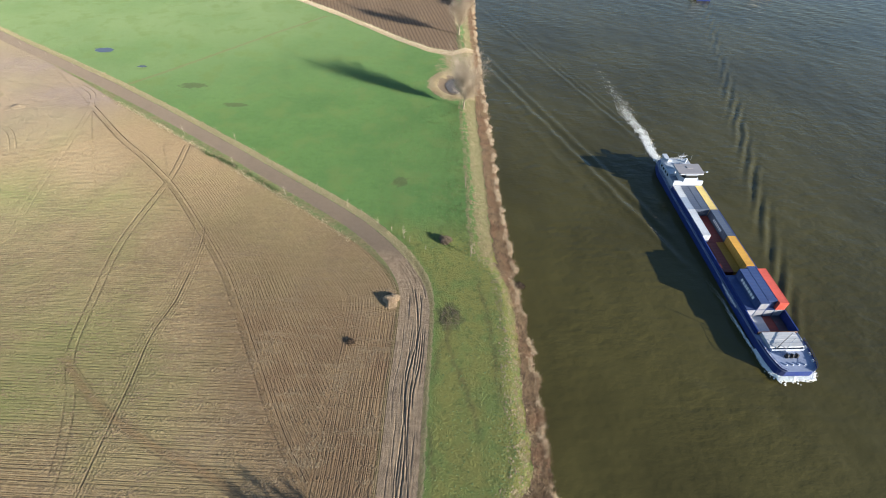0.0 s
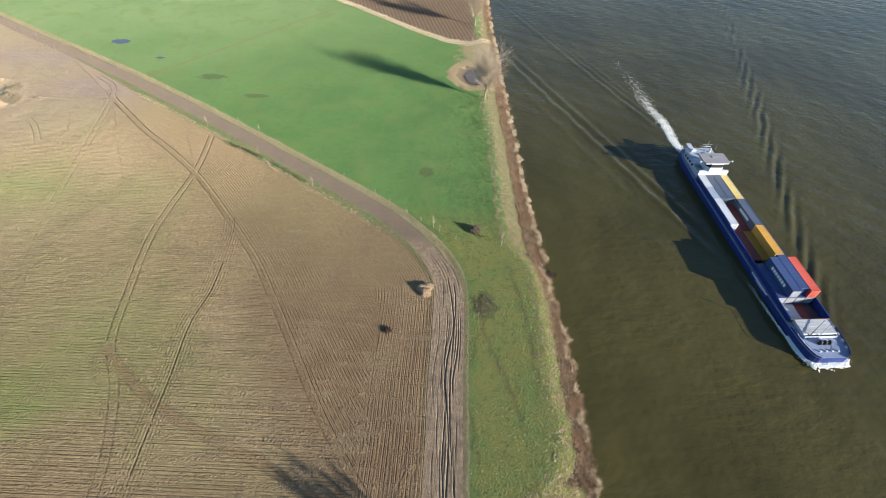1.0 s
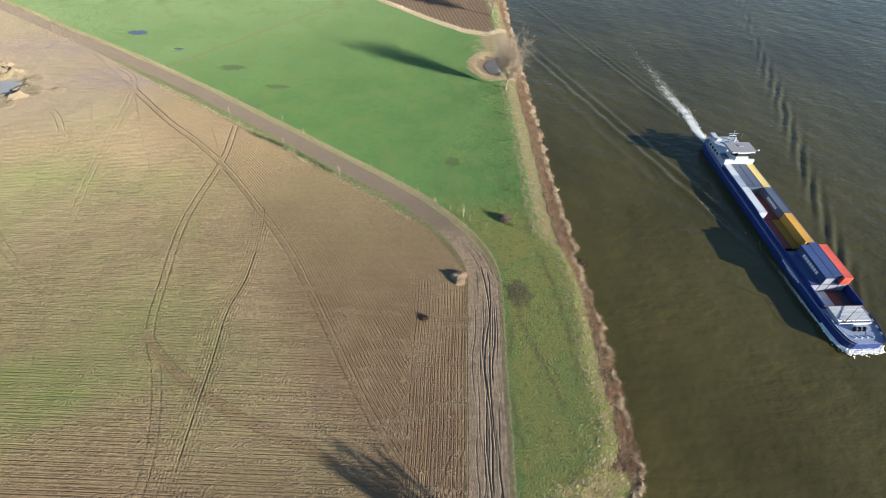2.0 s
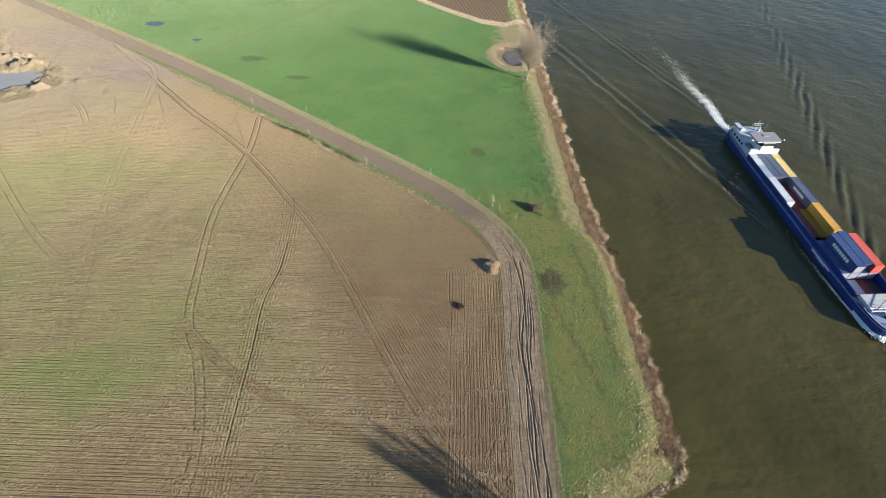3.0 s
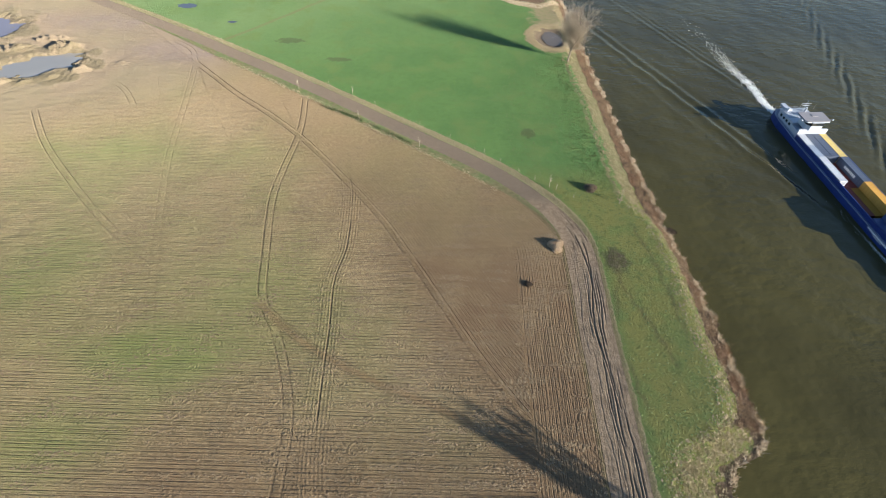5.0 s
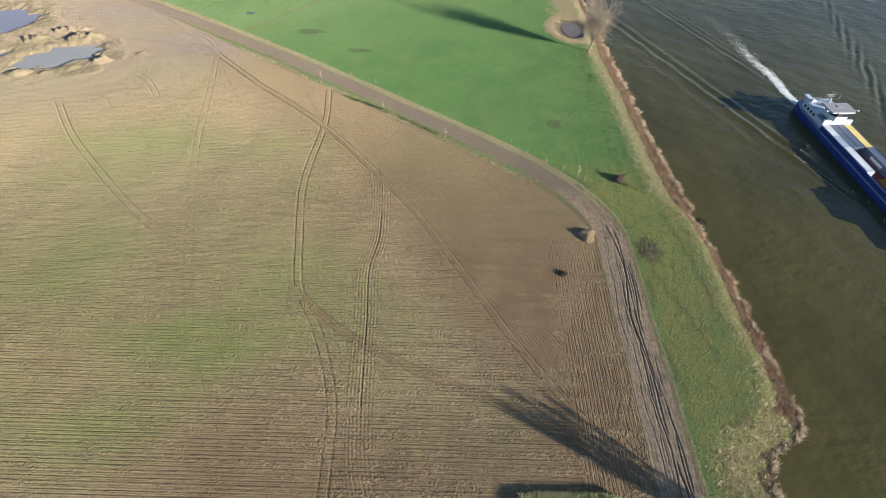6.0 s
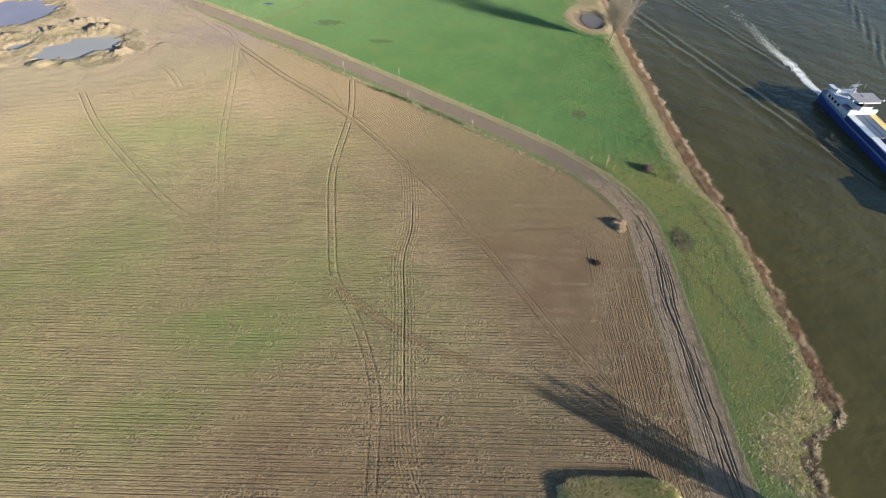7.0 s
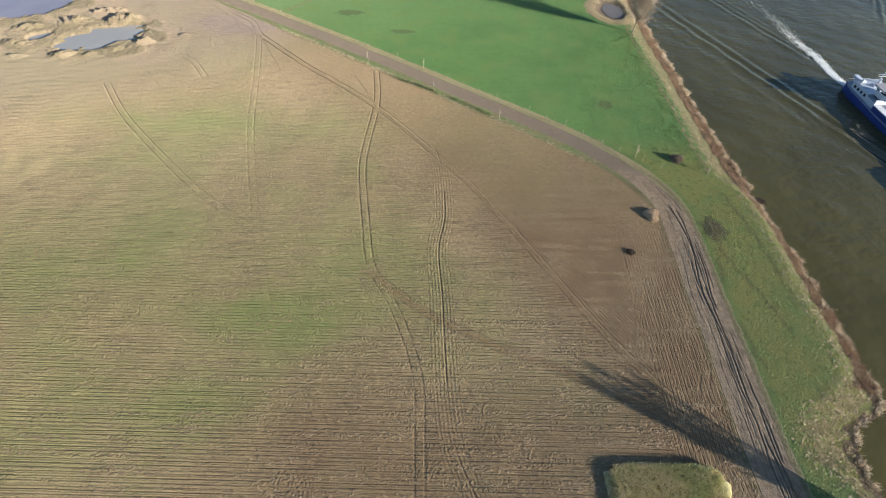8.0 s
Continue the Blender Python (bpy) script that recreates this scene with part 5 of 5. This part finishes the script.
blades("straw_grass", scatter(30000, 66, -6, 20, 10, 330, lambda x, y, r: (bank_top(y) - x < 1.6) & (x - bank_top(y) < np.where(y < 97, 3.4, 2.2)) & (r.uniform(size=len(x)) < np.where(y < 97, 0.2, 0.22) + 0.4 * ripple(x, y, 4, 67))),
       0.46, 0.2, 7, HAY, "straw-coloured rough grass along the bank top", "grass", 68)


def on_verge(x, y, r):
    d, _ = signed(ROAD, x, y)
    return (d < -3.2) & (d > -5.4) & (x < 1) & (r.uniform(size=len(x)) < 0.7 + 0.4 * ripple(x, y, 6, 69))


blades("verge_grass", scatter(60000, 70, -240, 2, 95, 255, on_verge), 0.5, 0.25, 5, HAY, "dry yellow grass strip between track and meadow", "grass", 71)


def on_south_verge(x, y, r):
    d, _ = signed(ROAD, x, y)
    return (d > 5.0) & (d < 6.8) & (y > 100) & (r.uniform(size=len(x)) < 0.6 + 0.5 * ripple(x, y, 6, 72))


blades("field_edge_grass", scatter(50000, 73, -140, -15, 95, 190, on_south_verge), 0.55, 0.25, 6, HAY, "tufted dry grass at the edge of the ploughed field", "grass", 74)
DARK_GRASS = islands("dark_green_bank_grass", (0.035, 0.060, 0.018), (0.12, 0.15, 0.05))


def on_ditch(x, y, r):
    line = np.interp(x, [-86.8, -70.6, -67.4, -54.1], [145.9, 136.9, 134.7, 124.8])
    return (np.abs(y - line) < 0.75) & (r.uniform(size=len(x)) < 0.6 + 0.6 * ripple(x, y, 7, 120)) & ~((x > -71) & (x < -67))


blades("bank_tuft_grass", scatter(9000, 121, -87, -54, 122, 148, on_ditch), 0.5, 0.25, 9, DARK_GRASS, "dark green long grass along the field edge", "grass", 122)
blades("rim_grass", scatter(40000, 75, -95, 12, 228, 310, lambda x, y, r: np.abs(y - np.interp(x, UPPER_X, UPPER_Y) - 1.0) < 2.4),
       0.6, 0.3, 5, PLUME, "pale dry grass rim round the ploughed field", "grass", 76)
blades("hollow_grass", scatter(9000, 77, -10, 10, 186, 216, lambda x, y, r: np.abs(np.hypot((x - DELL[0]) / DELL[2], (y - DELL[1]) / DELL[3]) - 1.05) < 0.24),
       0.3, 0.3, 4, HAY, "pale dry grass round the pond hollow", "grass", 78)
blades("grass_tufts", scatter(2400, 79, -22, 9, 100, 185, lambda x, y, r: (signed(ROAD, x, y)[0] < -6) & (r.uniform(size=len(x)) < 0.25 + 0.9 * smooth(x, -6, 6)) & (x < bank_top(y) - 1)),
       0.42, 0.11, 14, TUFT, "scattered dark grass tufts in the meadow", "grass tufts", 80)


blades("bay_grass", scatter(1700, 81, -4, 22, 8, 35, lambda x, y, r: (x > bank_top(y) - 1) & (ripple(x, y, 3.0, 83) > -0.25) & (x < waterline(y) - 0.6) & (signed(ROAD, x, y)[0] < -5)),
       0.45, 0.26, 7, HAY, "tall straw-coloured grass round the small bay", "grass", 82)


blades("bay_tufts", scatter(1000, 87, -3, 18, 8, 34, lambda x, y, r: (x > bank_top(y) - 1) & (x < waterline(y) - 1.2) & (ripple(x, y, 4.0, 88) > 0.0) & (signed(ROAD, x, y)[0] < -5)),
       0.4, 0.2, 8, TUFT, "yellowish green grass tufts round the small bay", "grass tufts", 89)


def build_mound():
    cx, cy, a, b, h = MOUND
    m = thing("grass_mound", pose(cx, cy, 0), "long flat-topped heap overgrown with dry yellow-green grass", "mound")
    r = np.random.RandomState(90)
    body, seg, pts = Shape(), 72, []
    levels = [(1.0, -0.2), (0.985, 0.35), (0.96, 0.9), (0.93, 1.4), (0.88, 1.75), (0.78, 1.93), (0.5, 2.05), (0.05, 2.1)]
    for s, z in levels:
        for j in range(seg):
            w = 2 * math.pi * j / seg
            c, d = math.cos(w), math.sin(w)
            x, y = a * math.copysign(abs(c) ** 0.6, c), b * math.copysign(abs(d) ** 0.6, d)
            k = 1 + 0.05 * math.sin(7 * w + 1) + 0.03 * math.sin(17 * w) + r.normal(0, 0.008)
            inset = a * (1 - s)
            q = max(0.02, 1 - inset / math.hypot(x, y) * 1.4)
            pts.append((x * k * q, y * k * q, z * h / 2.1 + r.normal(0, 0.05)))
    n = len(levels)
    body.add(pts, [(i * seg + j, i * seg + (j + 1) % seg, (i + 1) * seg + (j + 1) % seg, (i + 1) * seg + j) for i in range(n - 1) for j in range(seg)])
    body.add(pts[-seg:], [tuple(range(seg))])
    k = Nodes("mound_turf")
    col = k.mix(k.ramp(k.noise(0.8, 4, 0.6), 0.35, 0.65), (0.40, 0.355, 0.185), (0.20, 0.19, 0.085))
    part("earth_body", body, k.done(col, 0.95, k.bump(k.noise(5, 3), 0.15)), m, soft=True)
    r = np.random.RandomState(91)
    u, v = r.uniform(-1, 1, 7500), r.uniform(-1, 1, 7500)
    f = np.maximum(np.abs(u), np.abs(v))
    z = np.interp(f, [0, 0.6, 0.85, 0.95, 1.0], [2.05, 1.9, 1.65, 0.9, 0.2]) * h / 2.1
    ok = np.abs(u) ** 3.3 + np.abs(v) ** 3.3 < 1.05
    u, v, z = u[ok], v[ok], z[ok]
    spots = np.stack([u * a * 0.97, v * b * 0.97, z], -1)
    blades("turf", spots[::2], 0.62, 0.14, 9, HEATH, "dry yellowish grass", "", 92, parent=m)


build_mound()

# ---- loose soil in the ploughed field ----
def clods(name, spots, lo, hi, material, label, seed, category="grass tussocks"):
    r = np.random.RandomState(seed)
    n = len(spots)
    size = lo + (hi - lo) * r.uniform(0, 1, n) ** 2.0
    base = np.array([(1, 0, 0), (0, 1, 0), (-1, 0, 0), (0, -1, 0), (0, 0, 0.52)])
    co = base[None] * size[:, None, None] * r.uniform(0.5, 1.1, (n, 5, 1))
    w = r.uniform(0, 6.28, n)
    c, s = np.cos(w)[:, None], np.sin(w)[:, None]
    x, y = co[..., 0] * c - co[..., 1] * s, co[..., 0] * s + co[..., 1] * c
    z = land_height(spots[:, 0], spots[:, 1])
    co = np.stack([x + spots[:, 0, None], y + spots[:, 1, None], co[..., 2] + z[:, None] - 0.01], -1)
    tri = np.array([(0, 1, 4), (1, 2, 4), (2, 3, 4), (3, 0, 4)])
    idx = (tri[None] + 5 * np.arange(n)[:, None, None]).reshape(-1)
    me = bpy.data.meshes.new(name)
    me.vertices.add(5 * n)
    me.vertices.foreach_set("co", co.ravel())
    me.loops.add(len(idx))
    me.loops.foreach_set("vertex_index", idx.astype(np.int32))
    me.polygons.add(4 * n)
    me.polygons.foreach_set("loop_start", np.arange(0, 12 * n, 3, dtype=np.int32))
    me.update(calc_edges=True)
    me.materials.append(material)
    return tagged(new(name, me), label, category, kind="stuff")


def in_field(x, y, r):
    d, _ = signed(ROAD, x, y)
    thick = (1 - 0.6 * smooth(d, 12, 75)) * (1 - 0.75 * smooth(y, 85, 125))
    streak = ripple(x * 0.12, y, 3.0, 95) + 0.5 * ripple(x, y, 11, 98)
    return (d > np.where(y > 95, 6.5, 4.4)) & (r.uniform(size=len(x)) < thick * (0.05 + 0.62 * streak))


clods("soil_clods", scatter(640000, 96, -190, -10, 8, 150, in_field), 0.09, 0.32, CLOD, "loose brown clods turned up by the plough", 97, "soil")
TUSSOCK = islands("grass_tussocks", (0.085, 0.130, 0.038), (0.170, 0.200, 0.064))
STRAW_TUSSOCK = islands("straw_tussocks", (0.15, 0.125, 0.065), (0.32, 0.258, 0.148))


def on_strip(x, y, r):
    d = signed(ROAD, x, y)[0]
    return (d < -4.6) & (x < bank_top(y) + 1.5) & (r.uniform(size=len(x)) < 0.22 + 0.5 * smooth(x - bank_top(y), -9, -1) + 0.3 * ripple(x, y, 6, 110)) & (y < 112)


def by_bank(x, y, r):
    d = signed(ROAD, x, y)[0]
    side = x - bank_top(y)
    return (d < -4.6) & (side > -2.5) & (x < waterline(y) - 1.4) & (side < np.where(y < 34, 30, 4.5)) & (r.uniform(size=len(x)) < 0.3 + 0.6 * ripple(x, y, 3.5, 111))


clods("grass_tussocks", scatter(15000, 112, -5, 20, 8, 112, on_strip), 0.10, 0.34, TUSSOCK, "lumpy green grass tussocks on the riverside strip", 113)
clods("straw_tussocks", scatter(60000, 114, -5, 22, 8, 250, by_bank), 0.12, 0.40, STRAW_TUSSOCK, "straw-yellow grass tussocks along the bank top", 115)
